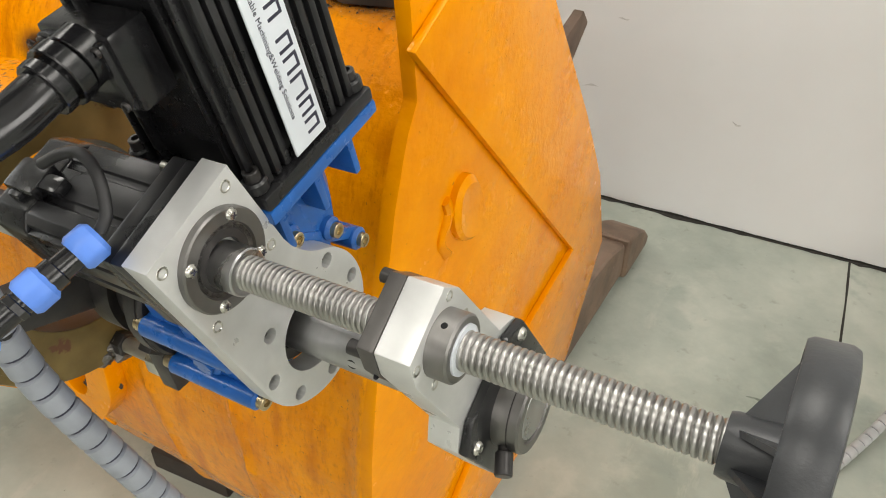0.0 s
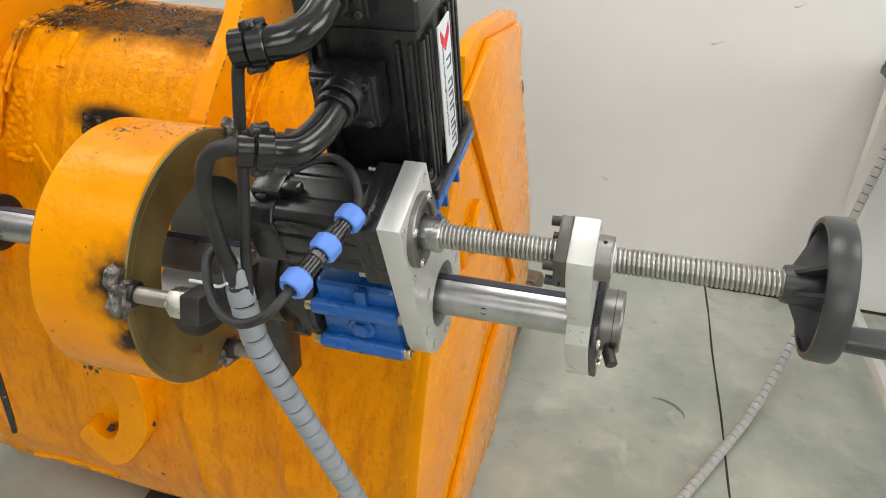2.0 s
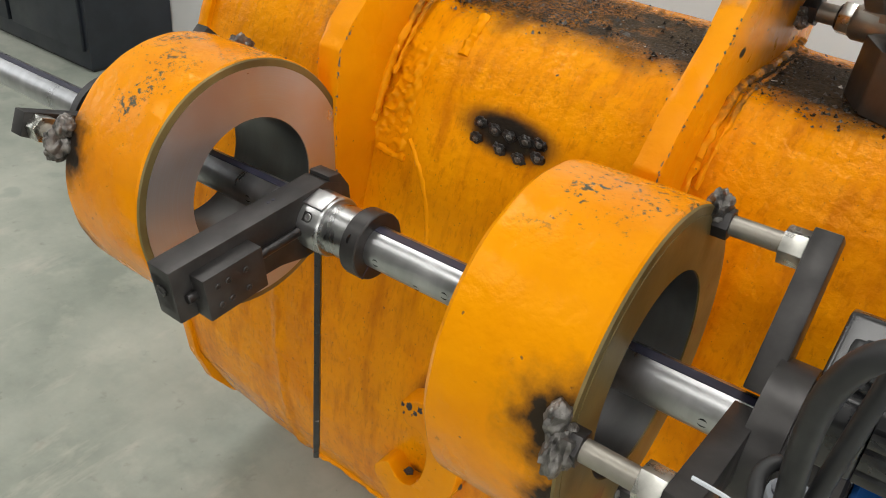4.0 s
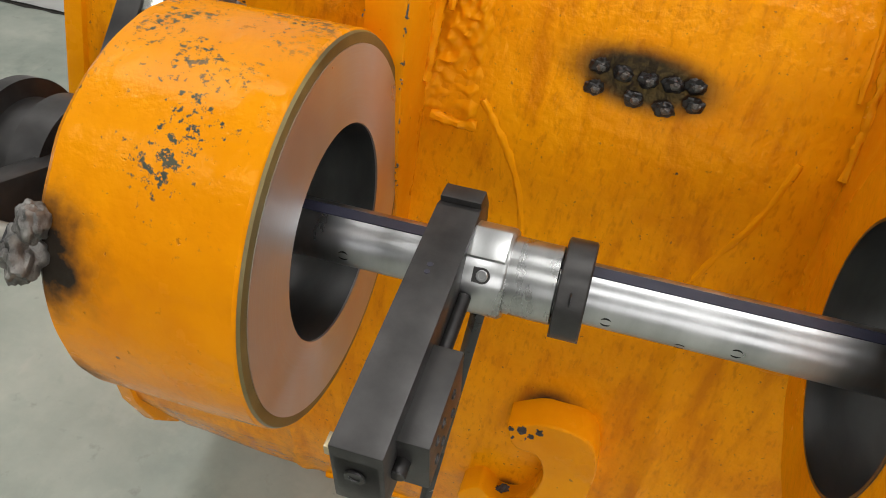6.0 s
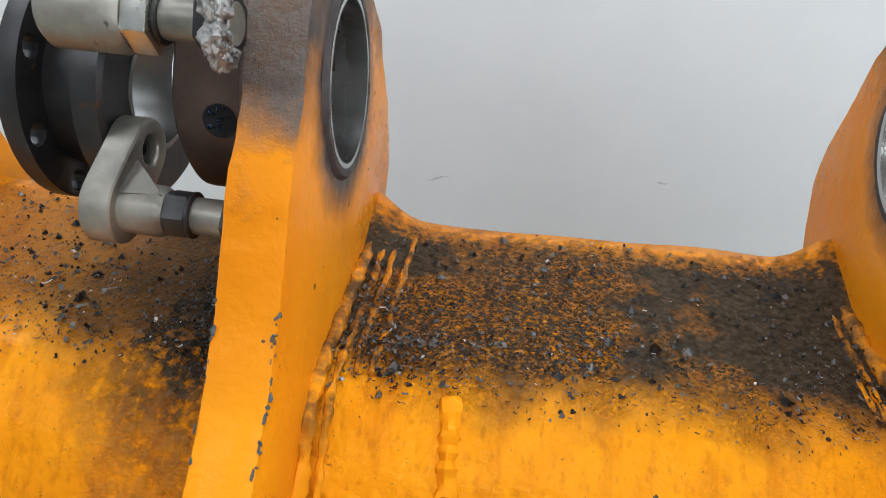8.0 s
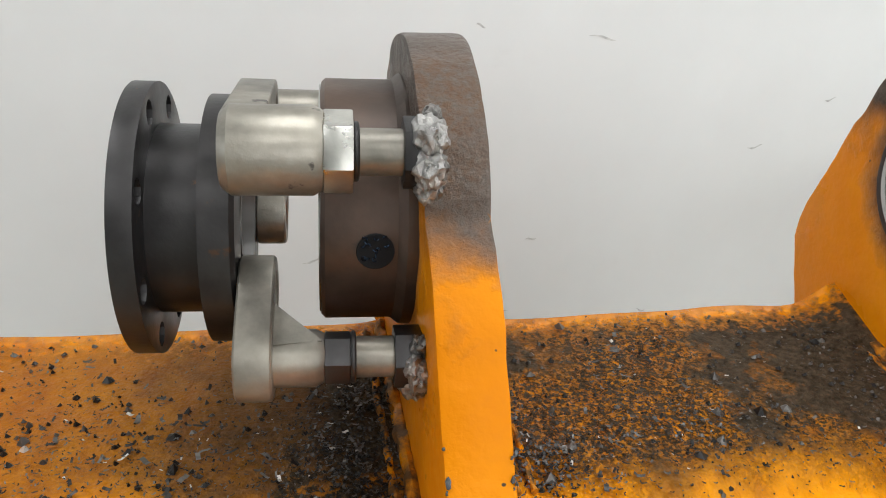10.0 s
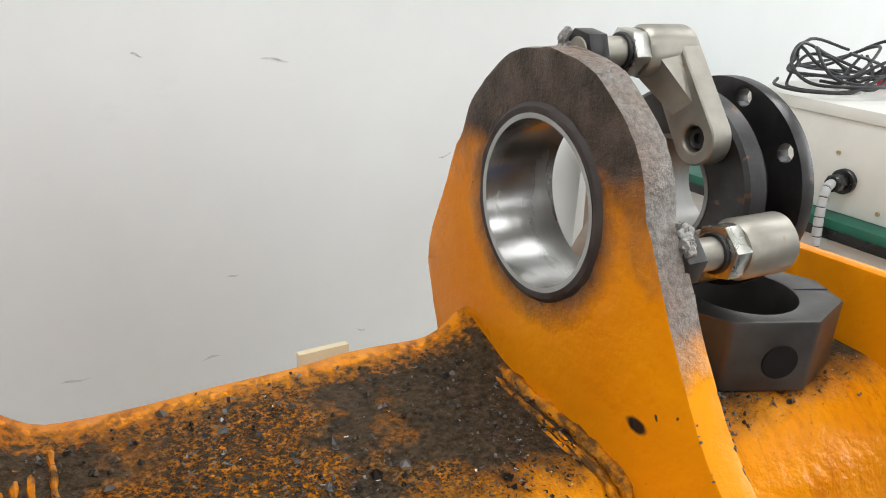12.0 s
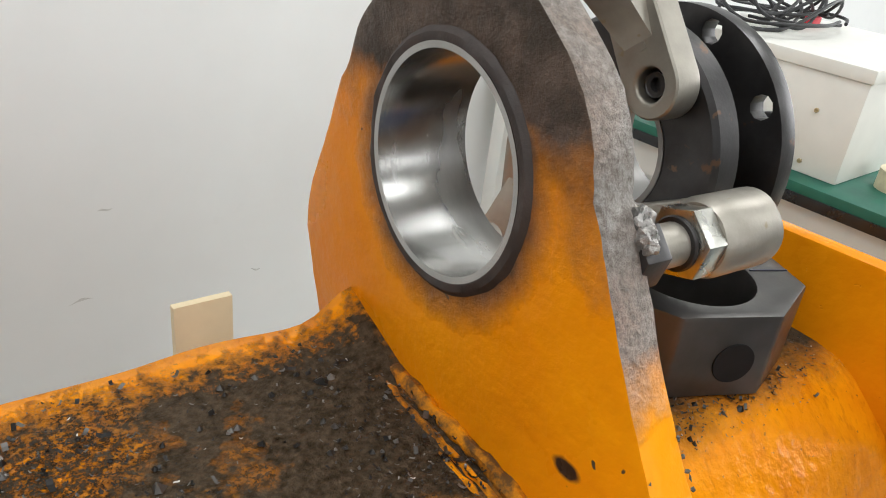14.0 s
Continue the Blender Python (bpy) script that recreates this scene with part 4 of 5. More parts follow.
for q in (0.022, 0.075, 0.128):
    part("web", prism([(q - 0.004, 0.085), (q + 0.004, 0.085), (q + 0.005, 0.137), (q - 0.005, 0.137)], 0.640, 0.676, 0.002), M_BLUE, gearbox)
for u in (0.565, 0.64):
    part("web", box((0.007, 0.020, 0.042), (u, 0.014, 0.114), 0.002), M_BLUE, gearbox)
for a, b, r in ((-0.070, -0.046, 0.0115), (-0.072, 0.020, 0.0115), (0.088, -0.050, 0.013)):
    part("bolt_ridge", join(rod(0.536, 0.652, r, 0.003, 20, Matrix.Translation((0, a, b))), box((0.112, 0.016, 2 * r - 0.003), (0.594, a + 0.010 * (1 if a < 0 else -1), b), 0.002)), M_BLUE, gearbox)
    for face, d in ((0.652, 1), (0.536, -1)):
        part("bolt", capscrew(face, d * 0.0075, 0.0085, Matrix.Translation((0, a, b))), M_BRASS, gearbox)
for a, b in ((0.034, 0.081), (0.083, 0.045), (0.112, 0.002)):
    part("bolt_lobe", rod(0.600, 0.664, 0.0125, 0.003, 20, Matrix.Translation((0, a, b))), M_BLUE, gearbox)
    part("bolt", capscrew(0.664, 0.006, 0.0078, Matrix.Translation((0, a, b))), M_BRASS, gearbox)
part("seam_ridge", box((0.012, 0.115, 0.014), (0.652, 0.072, 0.043), 0.004, Matrix.Translation((0, 0.072, 0.043)) @ Matrix.Rotation(radians(-40), 4, "X") @ Matrix.Translation((0, -0.072, -0.043))), M_BLUE, gearbox)
part("plug", join(rod(0.0, 0.005, 0.018, 0.001, 28, Matrix.Translation((0.596, -0.066, -0.014)) @ Matrix.Rotation(radians(-90), 4, "Z")), rod(0.004, 0.010, 0.0125, 0.001, 6, Matrix.Translation((0.596, -0.066, -0.014)) @ Matrix.Rotation(radians(-90), 4, "Z"))), M_BLUE, gearbox)
part("body_rib", box((0.016, 0.012, 0.026), (0.603, -0.067, 0.042), 0.003), M_BLUE, gearbox)
part("bar_seal", rod(0.55, 0.662, 0.0415, 0.002, 40, bore=0.028), M_BLACKOX, gearbox)

# spindle motor with finned edges
spindle = part("spindle_motor", box((0.128, 0.128, 0.19), (0.613, 0.082, 0.262), 0.008), M_BLACK, machine, "black servo motor", m=MOTOR_M)
part("motor_flange", box((0.162, 0.158, 0.014), (0.609, 0.082, 0.1585), 0.003), M_BLACK, spindle)
part("motor_cap", box((0.140, 0.140, 0.042), (0.613, 0.082, 0.374), 0.010, segments=3), M_BLACK, spindle)
part("brake_cover", rod(0.0, 0.05, 0.052, 0.008, 40, Matrix.Translation((0.613, 0.082, 0.39)) @ Matrix.Rotation(radians(-90), 4, "Y")), M_BLACK, spindle)
for q in (0.022, 0.034, 0.046, 0.100, 0.114, 0.128, 0.141):
    part("fin", box((0.008, 0.0075, 0.176), (0.679, q, 0.255), 0.002), M_BLACK, spindle)
for u in (0.556, 0.570, 0.656, 0.670):
    part("fin", box((0.006, 0.010, 0.176), (u, 0.015, 0.255), 0.0015), M_BLACK, spindle)
for u, q in ((0.675, 0.012), (0.675, 0.152), (0.545, 0.012), (0.545, 0.152)):
    lug2 = part("corner_bolt", rod(0.0, 0.012, 0.011, 0.002, 20, Matrix.Translation((u, q, 0.1655)) @ Matrix.Rotation(radians(-90), 4, "Y")), M_BLACK, spindle)
    part("bolt", capscrew(0.012, 0.009, 0.007, Matrix.Translation((u, q, 0.1655)) @ Matrix.Rotation(radians(-90), 4, "Y")), M_BLACKOX, lug2)
for u, q in ((0.672, 0.023), (0.672, 0.141), (0.553, 0.023)):
    part("bolt", capscrew(0.0, 0.004, 0.005, Matrix.Translation((u, q, 0.394)) @ Matrix.Rotation(radians(-90), 4, "Y")), M_BLACKOX, spindle)
# name plate: red sign, a row of dark blocks and one line of small print
plate2 = part("name_plate", box((0.002, 0.042, 0.172), (0.6875, 0.073, 0.256), 0.0008), M_WHITE, spindle, "pale grey name plate with red sign")
part("sign", prism([(0.058, 0.322), (0.072, 0.306), (0.088, 0.322), (0.088, 0.334), (0.072, 0.320), (0.058, 0.336)], 0.6885, 0.6889), M_RED, plate2)
zt = 0.296
for wide in (0.013, 0.006, 0.013, 0.014, 0.019, 0.012, 0.013):
    if wide > 0.007:
        ring = [(0.072, zt - wide), (0.0885, zt - wide), (0.0885, zt), (0.072, zt)]
        stroke = 0.0027
        (ya, za), (yb, zb) = ring[0], ring[2]
        for bar_o in ([(ya, za), (yb, za), (yb, za + stroke), (ya, za + stroke)], [(ya, zb - stroke), (yb, zb - stroke), (yb, zb), (ya, zb)], [(yb - stroke, za + stroke), (yb, za + stroke), (yb, zb - stroke), (yb - stroke, zb - stroke)]):
            part("print_bar", prism(bar_o, 0.6885, 0.6889), M_INK, plate2)
    zt -= wide + 0.0045
text_curve = bpy.data.curves.new("small_print", "FONT")
text_curve.body = "Portable Machining&Welding Solutions"
text_curve.size, text_curve.extrude, text_curve.resolution_u = 0.0075, 0.0001, 2
text_ob = new("small_print", text_curve)
deps = bpy.context.evaluated_depsgraph_get()
text_mesh = bpy.data.meshes.new_from_object(text_ob.evaluated_get(deps))
bpy.data.objects.remove(text_ob)
bm = bmesh.new()
bm.from_mesh(text_mesh)
part("small_print", bm, M_INK, plate2, m=Matrix(((0, 0, 1, 0.6888), (0, 1, 0, 0.0), (-1, 0, 0, 0.0), (0, 0, 0, 1))) @ Matrix.Identity(4))
plate2.children[-1].matrix_basis = Matrix.Translation((0.6888, 0.0605, 0.320)) @ Matrix(((0, 0, 1, 0), (0, 1, 0, 0), (-1, 0, 0, 0), (0, 0, 0, 1)))

# plug boxes and elbow plugs on the front of the motor
def plug_set(u, q, p, scale=1.0):
    b = part("plug_box", join(box((0.074, 0.036, 0.062), (u, q, p), 0.004), box((0.066, 0.008, 0.054), (u, q - 0.020, p), 0.003)), M_PLASTIC, spindle, "black plug box")
    for du in (-0.028, 0.028):
        for dp in (-0.022, 0.022):
            part("screw", capscrew(0.0, 0.003, 0.004, Matrix.Translation((u + du, q - 0.0235, p + dp)) @ Matrix.Rotation(radians(-90), 4, "Z")), M_BLACKOX, b)
    return b


box_low = plug_set(0.605, -0.006, 0.292)
box_top = plug_set(0.605, 0.006, 0.408)


def elbow(points, r, name="elbow_plug"):
    line = smooth_path(points, 10)
    e = part(name, sweep(line, r, 24), M_PLASTIC, machine, "glossy black elbow plug")
    d0 = (line[1] - line[0]).normalized()
    d1 = (line[-1] - line[-2]).normalized()
    for at, d, wide, long in ((line[0] - d0 * 0.016, d0, 1.32, 0.018), (line[0] + d0 * 0.004, d0, 1.42, 0.013), (line[0] + d0 * 0.020, d0, 1.25, 0.010), (line[-1] - d1 * 0.012, d1, 1.22, 0.016), (line[-1] + d1 * 0.006, d1, 1.08, 0.016)):
        seg = 40
        prof = lathe([(0, 0), (0, r * wide - 0.001), (0.001, r * wide), (long - 0.001, r * wide), (long, r * wide - 0.001), (long, 0)], seg, closed=False)
        for v in prof.verts:
            a = math.atan2(v.co.z, v.co.y)
            if math.hypot(v.co.y, v.co.z) > r * 0.9:
                k = 1 + 0.012 * math.cos(a * 20)
                v.co.y *= k
                v.co.z *= k
        part("ring", prof, M_PLASTIC, e, m=along(at, d))
    for s in (-1, 1):
        part("clamp_screw", rod(-0.012, 0.012, 0.004, 0.001, 12, along(line[-1] + Vector((0, 0, s * r * 1.25)), (0.3, 1, 0))), M_BLACKOX, e)
    part("clamp", box((0.016, 0.016, r * 2.9), (0, 0, 0), 0.003, along(line[-1] + d1 * 0.002, d1)), M_PLASTIC, e)
    return line


low = elbow([(0.612, -0.112, 0.288), (0.612, -0.140, 0.278), (0.608, -0.172, 0.265), (0.597, -0.200, 0.258), (0.572, -0.217, 0.262)], 0.0165)
top = elbow([(0.612, -0.112, 0.398), (0.612, -0.138, 0.384), (0.606, -0.163, 0.367), (0.590, -0.180, 0.356), (0.562, -0.188, 0.351)], 0.0165)


def cable(name, label, points, r, material, m=AXIS, category="cable"):
    ob = link(name, sweep(smooth_path(points, 12), r, 12), material, m=m)
    return tagged(ob, label, category)


cable("power_cable", "thick black power cable from the elbow plug into the grey sleeve", [(0.575, -0.217, 0.262), (0.545, -0.225, 0.264), (0.520, -0.226, 0.252), (0.506, -0.220, 0.215), (0.504, -0.208, 0.16), (0.507, -0.196, 0.105), (0.511, -0.186, 0.05)], 0.0085, M_RUBBER)
cable("signal_cable", "black cable hanging from the upper plug into the grey sleeve", [(0.562, -0.188, 0.351), (0.545, -0.190, 0.338), (0.537, -0.188, 0.30), (0.530, -0.186, 0.22), (0.522, -0.186, 0.14), (0.515, -0.186, 0.05)], 0.0062, M_RUBBER)
cable("motor_cable", "thin black cable looping from the feed motor to the blue plug", [(0.552, -0.125, 0.203), (0.575, -0.122, 0.215), (0.60, -0.122, 0.222), (0.622, -0.128, 0.212), (0.634, -0.138, 0.190), (0.634, -0.148, 0.178)], 0.0048, M_RUBBER)
cable("loop_cable", "thin black cable looping from the blue plug back into the sleeve", [(0.6115, -0.241, 0.1415), (0.608, -0.255, 0.136), (0.603, -0.272, 0.1295), (0.590, -0.282, 0.118), (0.560, -0.276, 0.103), (0.525, -0.254, 0.098), (0.497, -0.226, 0.108), (0.487, -0.205, 0.128), (0.497, -0.19, 0.132), (0.509, -0.186, 0.095), (0.512, -0.186, 0.05)], 0.0052, M_RUBBER)

# in-line plug with blue nuts
plug = thing("inline_plug", "black in-line cable plug with three bright blue nuts", "cable plug", AXIS)
P1, P3 = Vector((0.6345, -0.150, 0.1765)), Vector((0.608, -0.255, 0.136))
pd = (P3 - P1).normalized()
PM = along(P1, pd)
length = (P3 - P1).length
part("barrel", join(rod(0.006, length - 0.006, 0.0098, 0.001, 24), rod(0.034, 0.046, 0.0118, 0.001, 24), rod(0.067, 0.074, 0.0112, 0.001, 8)), M_PLASTIC, plug, m=PM)
for c in (0.010, 0.054, length - 0.012):
    nut = lathe([(c - 0.0105, 0.008), (c - 0.0105, 0.0115), (c - 0.007, 0.0148), (c + 0.007, 0.0148), (c + 0.0105, 0.0125), (c + 0.0105, 0.008)], 32)
    for v in nut.verts:
        a = math.atan2(v.co.z, v.co.y)
        k = 1 + 0.03 * math.cos(a * 8)
        v.co.y *= k
        v.co.z *= k
    part("nut", nut, M_BLUEPL, plug, "bright blue plastic nut", m=PM)

# grey spiral sleeve that gathers the cables
def spiral_sleeve(name, label, points, r, pitch, material, m=None):
    line = smooth_path(points, 60)
    last, fine = line[0], [line[0]]
    for p in line[1:]:
        while (p - last).length > 0.002:
            last = last + (p - last).normalized() * 0.002
            fine.append(last)
    def rad(i):
        f = (i * 0.002 / pitch) % 1.0
        return r * (0.82 if f < 0.10 else 1.0 + 0.03 * f)
    tube = sweep(fine, rad, 16)
    tube.faces.ensure_lookup_table()
    for i, f in enumerate(tube.faces):
        if ((i // 16) * 0.002 / pitch) % 1.0 < 0.05:
            f.material_index = 1
    ob = link(name, tube, (material, M_INK), m=m, smooth=25)
    return tagged(ob, label, "cable sleeve")


spiral_sleeve("spiral_sleeve", "grey spiral-wrapped cable sleeve hanging from the machine to the floor", [(0.506, -0.136, 1.165), (0.511, -0.134, 1.12), (0.520, -0.126, 1.06), (0.542, -0.110, 0.99), (0.572, -0.082, 0.89), (0.606, -0.046, 0.77), (0.640, -0.005, 0.63), (0.668, 0.02, 0.44), (0.68, 0.0, 0.22), (0.70, -0.08, 0.06), (0.78, -0.2, 0.02)], 0.0150, 0.024, M_GREY)
cable_tie = link("cable_tie", sweep(smooth_path([(0.506, -0.152, 1.150), (0.490, -0.146, 1.138), (0.47, -0.142, 1.135), (0.448, -0.14, 1.132)], 8), 0.0018, 6), M_WHITE)
tagged(cable_tie, "white nylon cable tie with a loose end", "cable tie")

# nut carrier on bar and screw: chamfered head round the ball nut, wider foot round the bar
FOOT = [(-0.0585, 0.048), (-0.0585, -0.050), (-0.042, -0.064), (0.042, -0.064), (0.0585, -0.050), (0.0585, 0.046)]
carrier = part("nut_carrier", prism([(0.040, 0.066), (0.037, 0.168), (0.0285, 0.190), (-0.0265, 0.190), (-0.0355, 0.168), (-0.041, 0.066)] + FOOT, 0.853, 0.8805, 0.0012), M_ALU, machine, "silver anodised nut carrier", m=SCREW_M)
part("ball_nut_flange", prism([(0.037, 0.168), (0.028, 0.191), (-0.027, 0.191), (-0.036, 0.168), (-0.036, 0.150), (-0.026, 0.130), (0.028, 0.130), (0.037, 0.150)], 0.840, 0.853, 0.0012, [(0, 0.16, 0.0165)]), M_CLAMP, machine, "dark grey ball nut flange", m=SCREW_M)
for a, b in ((-0.026, 0.178), (0.027, 0.178), (-0.026, 0.143), (0.027, 0.143)):
    part("bolt", capscrew(0.840, -0.010, 0.0055, Matrix.Translation((0, a, b))), M_BLACKOX, carrier)
    part("screw", lathe([(0.8805, 0.0042), (0.8810, 0.0040), (0.8808, 0.0030), (0.8800, 0.0018), (0.8800, 0)], 12, Matrix.Translation((0, a, b)), closed=False), M_ZINC, carrier)
for a, b in ((-0.0272, 0.183), (-0.0365, 0.160)):
    part("oil_hole", rod(0.8455, 0.8475, 0.0024, 0.0002, 10, Matrix.Translation((0, a, b))), M_HOLE, carrier)
nut_ring = part("nut_ring", lathe([(0.876, 0.017), (0.876, 0.0245), (0.8955, 0.0245), (0.897, 0.023), (0.897, 0.0185), (0.894, 0.017)], 48), M_COVER, machine, "grey steel ball nut", m=SCREW_AT)
part("wiper", lathe([(0.892, 0.0135), (0.892, 0.0185), (0.8985, 0.0180), (0.8985, 0.0135)], 40), M_WHITE, nut_ring, "white plastic wiper")
part("oil_hole", rod(0, 0.0006, 0.0024, 0.0002, 12, Matrix.Rotation(radians(75), 4, "X") @ Matrix.Translation((0.888, 0.0242, 0)) @ Matrix.Rotation(radians(90), 4, "Z")), M_HOLE, nut_ring)
black_plate = part("thrust_plate", prism([(0.036, 0.062), (-0.036, 0.063)] + FOOT, 0.8807, 0.889, 0.0025), M_BLACK, machine, "black thrust plate", m=SCREW_M)
for a, b in ((0.048, 0.040), (0.049, -0.042), (-0.047, -0.030), (-0.048, 0.036), (-0.030, -0.054)):
    part("bolt", lathe([(0.889, 0), (0.889, 0.0062), (0.8905, 0.0060), (0.8925, 0.0042), (0.8925, 0.0022), (0.891, 0.0)], 18, Matrix.Translation((0, a, b)), closed=False), M_ZINC, black_plate)
end_cap = part("bar_collar", lathe([(0.889, 0.024), (0.889, 0.0385), (0.902, 0.0385), (0.906, 0.0385), (0.911, 0.0385), (0.913, 0.037), (0.913, 0.029), (0.911, 0.0285), (0.911, 0.0)], 56, closed=False), M_COVER, machine, "grey steel end collar")
part("groove", lathe([(0.9025, 0.0386), (0.9025, 0.0390), (0.9035, 0.0390), (0.9035, 0.0386)], 48), M_BLACKOX, end_cap)
clamp_bolt = part("clamp_screw", join(rod(0.0, 0.02, 0.0075, 0.001, 18), rod(-0.02, 0.0, 0.0052, 0.0005, 12)), M_BLACKOX, end_cap, m=along((0.901, -0.036, -0.020), (0.35, -0.80, -0.45)))

# hand wheel
wheel = part("handwheel", lathe([(1.088, 0.0640), (1.088, 0.0690), (1.091, 0.0710), (1.110, 0.0722), (1.114, 0.0705), (1.115, 0.067), (1.110, 0.0650), (1.100, 0.0645)], 72), M_WHEEL, machine, "dark grey plastic handwheel", m=SCREW_AT)
part("hub", lathe([(1.062, 0.010), (1.062, 0.0185), (1.066, 0.0195), (1.085, 0.0205), (1.105, 0.024), (1.112, 0.022), (1.112, 0.0)], 36, closed=False), M_WHEEL, wheel)
for k in range(3):
    ang = Matrix.Rotation(radians(20 + 120 * k), 4, "X")
    for s in (-1, 1):
        bm = bmesh.new()
        a = [(1.068, s * 0.012, 0.014), (1.104, s * 0.012, 0.016), (1.108, s * 0.016, 0.066), (1.094, s * 0.016, 0.066)]
        b = [(x, y - s * 0.0035, z) for x, y, z in a]
        va, vb = [bm.verts.new(p) for p in a], [bm.verts.new(p) for p in b]
        bm.faces.new(va)
        bm.faces.new(vb[::-1])
        for i in range(4):
            bm.faces.new((va[i], vb[i], vb[(i + 1) % 4], va[(i + 1) % 4]))
        part("spoke_rib", bm, M_WHEEL, wheel, m=ang)
    part("spoke_web", box((0.0025, 0.010, 0.050), (0, 0, 0), 0.0, ang @ Matrix.Translation((1.100, 0, 0.041)) @ Matrix.Rotation(radians(8), 4, "Y")), M_WHEEL, wheel)
part("crank_handle", lathe([(1.108, 0.0), (1.108, 0.010), (1.124, 0.0132), (1.182, 0.0152), (1.188, 0.0135), (1.189, 0.0)], 32, closed=False), M_WHEEL, wheel, m=Matrix.Rotation(radians(-34.6), 4, "X") @ Matrix.Translation((0, -0.004, -0.050)))


# ---- three-armed bar supports on the bosses ----
def bar_support(label, u_face, out, angles, u_arm, m):
    ob = thing("bar_support", label, "bearing support", m, "bar supports")
    part("bearing_ring", join(lathe([(u_arm + out * 0.02, 0.029), (u_arm + out * 0.02, 0.072), (u_arm + out * 0.052, 0.072), (u_arm + out * 0.052, 0.029)], 56), lathe([(u_arm + out * 0.052, 0.029), (u_arm + out * 0.052, 0.062), (u_arm + out * 0.085, 0.062), (u_arm + out * 0.085, 0.029)], 56), lathe([(u_arm + out * 0.085, 0.029), (u_arm + out * 0.085, 0.080), (u_arm + out * 0.10, 0.080), (u_arm + out * 0.10, 0.029)], 64)), M_BLACKOX, ob)
    for k in range(6):
        part("bolt", capscrew(u_arm + out * 0.10, out * 0.006, 0.006, Matrix.Rotation(radians(60 * k + 10), 4, "X") @ Matrix.Translation((0, 0.068, 0))), M_BLACKOX, ob)
    for ang, reach in angles:
        turn = Matrix.Rotation(radians(ang), 4, "X")   # local y runs out along the arm
        arm = part("arm", prism([(0.030, -0.030), (0.075, -0.026), (reach + 0.022, -0.017), (reach + 0.022, 0.017), (0.075, 0.026), (0.030, 0.030)], u_arm, u_arm + out * 0.026, 0.002), M_BLACKOX, ob, m=turn)
        at = Matrix.Translation((0, reach, 0))
        stud = part("stud", rod(*sorted((u_face, u_arm)), 0.0105, 0.001, 20, at), M_CAST, ob, "plated stud", m=turn)
        part("nut", hexnut(*sorted((u_arm, u_arm - out * 0.022)), 0.0195, at), M_ZINC, stud)
        part("nut", hexnut(*sorted((u_face + out * 0.001, u_face + out * 0.018)), 0.0165, at), M_DARKSTEEL, stud)
        part("weld", blob(0.021, (0.62, 0.95, 1.1), 0.4, ang), M_WELD, stud, "lumpy bright weld", m=Matrix.Translation((u_face + out * 0.002, reach + 0.010, 0.004)))
        part("weld", blob(0.013, (0.8, 1, 1.2), 0.28, ang + 9), M_WELD, stud, m=Matrix.Translation((u_face - out * 0.006, reach + 0.012, -0.022)))
    return ob


bar_support("black three-armed bearing support bolted to the boss beside the machine", 0.341, 1, ((167, 0.178), (57, 0.168), (-88, 0.160)), 0.430, AXIS)
bar_support("black three-armed bearing support on the far boss", -0.413, -1, ((158, 0.178), (47, 0.172), (-95, 0.165)), -0.486, AXIS)
mount = thing("machine_mount", "black clamp rings between bar support and gearbox", "mounting ring", AXIS)
part("ring", join(rod(0.515, 0.536, 0.079, 0.003, 56, bore=0.03), rod(0.497, 0.516, 0.068, 0.002, 56, bore=0.03)), M_BLACKOX, mount)
for k in range(4):
    part("clamp_lug", box((0.018, 0.03, 0.026), (0.507, 0, 0), 0.003, Matrix.Rotation(radians(45 + 90 * k), 4, "X") @ Matrix.Translation((0, 0.07, 0))), M_BLACKOX, mount)

# ---- cutter head on the bar ----
cutter = thing("cutter_head", "black facing tool holder clamped on the bar", "tool holder", AXIS)
HEAD = Matrix.Rotation(radians(7), 4, "X")
body = part("body", join(prism([(0.045, -0.03), (0.045, 0.034), (0.02, 0.046), (-0.10, 0.046), (-0.222, 0.046), (-0.222, -0.026), (-0.07, -0.034), (-0.03, -0.045), (0.02, -0.045)][::-1], -0.161, -0.122, 0.002), box((0.036, 0.05, 0.05), (-0.142, -0.197, 0.010), 0.002)), M_BLACKOX, cutter, m=HEAD)
part("slide", box((0.026, 0.085, 0.058), (-0.111, -0.155, 0.002), 0.002), M_BLACKOX, cutter, m=HEAD)
part("lead_screw", rod(-0.21, -0.04, 0.0065, 0.001, 14, Matrix.Translation((-0.118, 0, 0.004)) @ Matrix.Rotation(radians(90), 4, "Z")), M_DARKSTEEL, cutter, m=HEAD)
for dy in (-0.18, -0.165, -0.14):
    for dz in (-0.012, 0.014):
        part("screw", capscrew(-0.098, 0.0015, 0.0042, Matrix.Translation((0, dy, dz))), M_BLACKOX, cutter, m=HEAD)
part("end_screw", capscrew(0, 0.002, 0.008, Matrix.Translation((-0.143, -0.2225, 0.014)) @ Matrix.Rotation(radians(-90), 4, "Z")), M_DARKSTEEL, cutter, m=HEAD)
part("clamp_cap", prism([(0.046, -0.045), (0.060, -0.02), (0.060, 0.022), (0.046, 0.047), (0.026, 0.050), (0.026, -0.048)][::-1], -0.160, -0.123, 0.002), M_BLACKOX, cutter, m=HEAD)
part("tool_shank", box((0.014, 0.03, 0.014), (-0.172, -0.17, -0.03), 0.002), M_DARKSTEEL, cutter, m=HEAD)
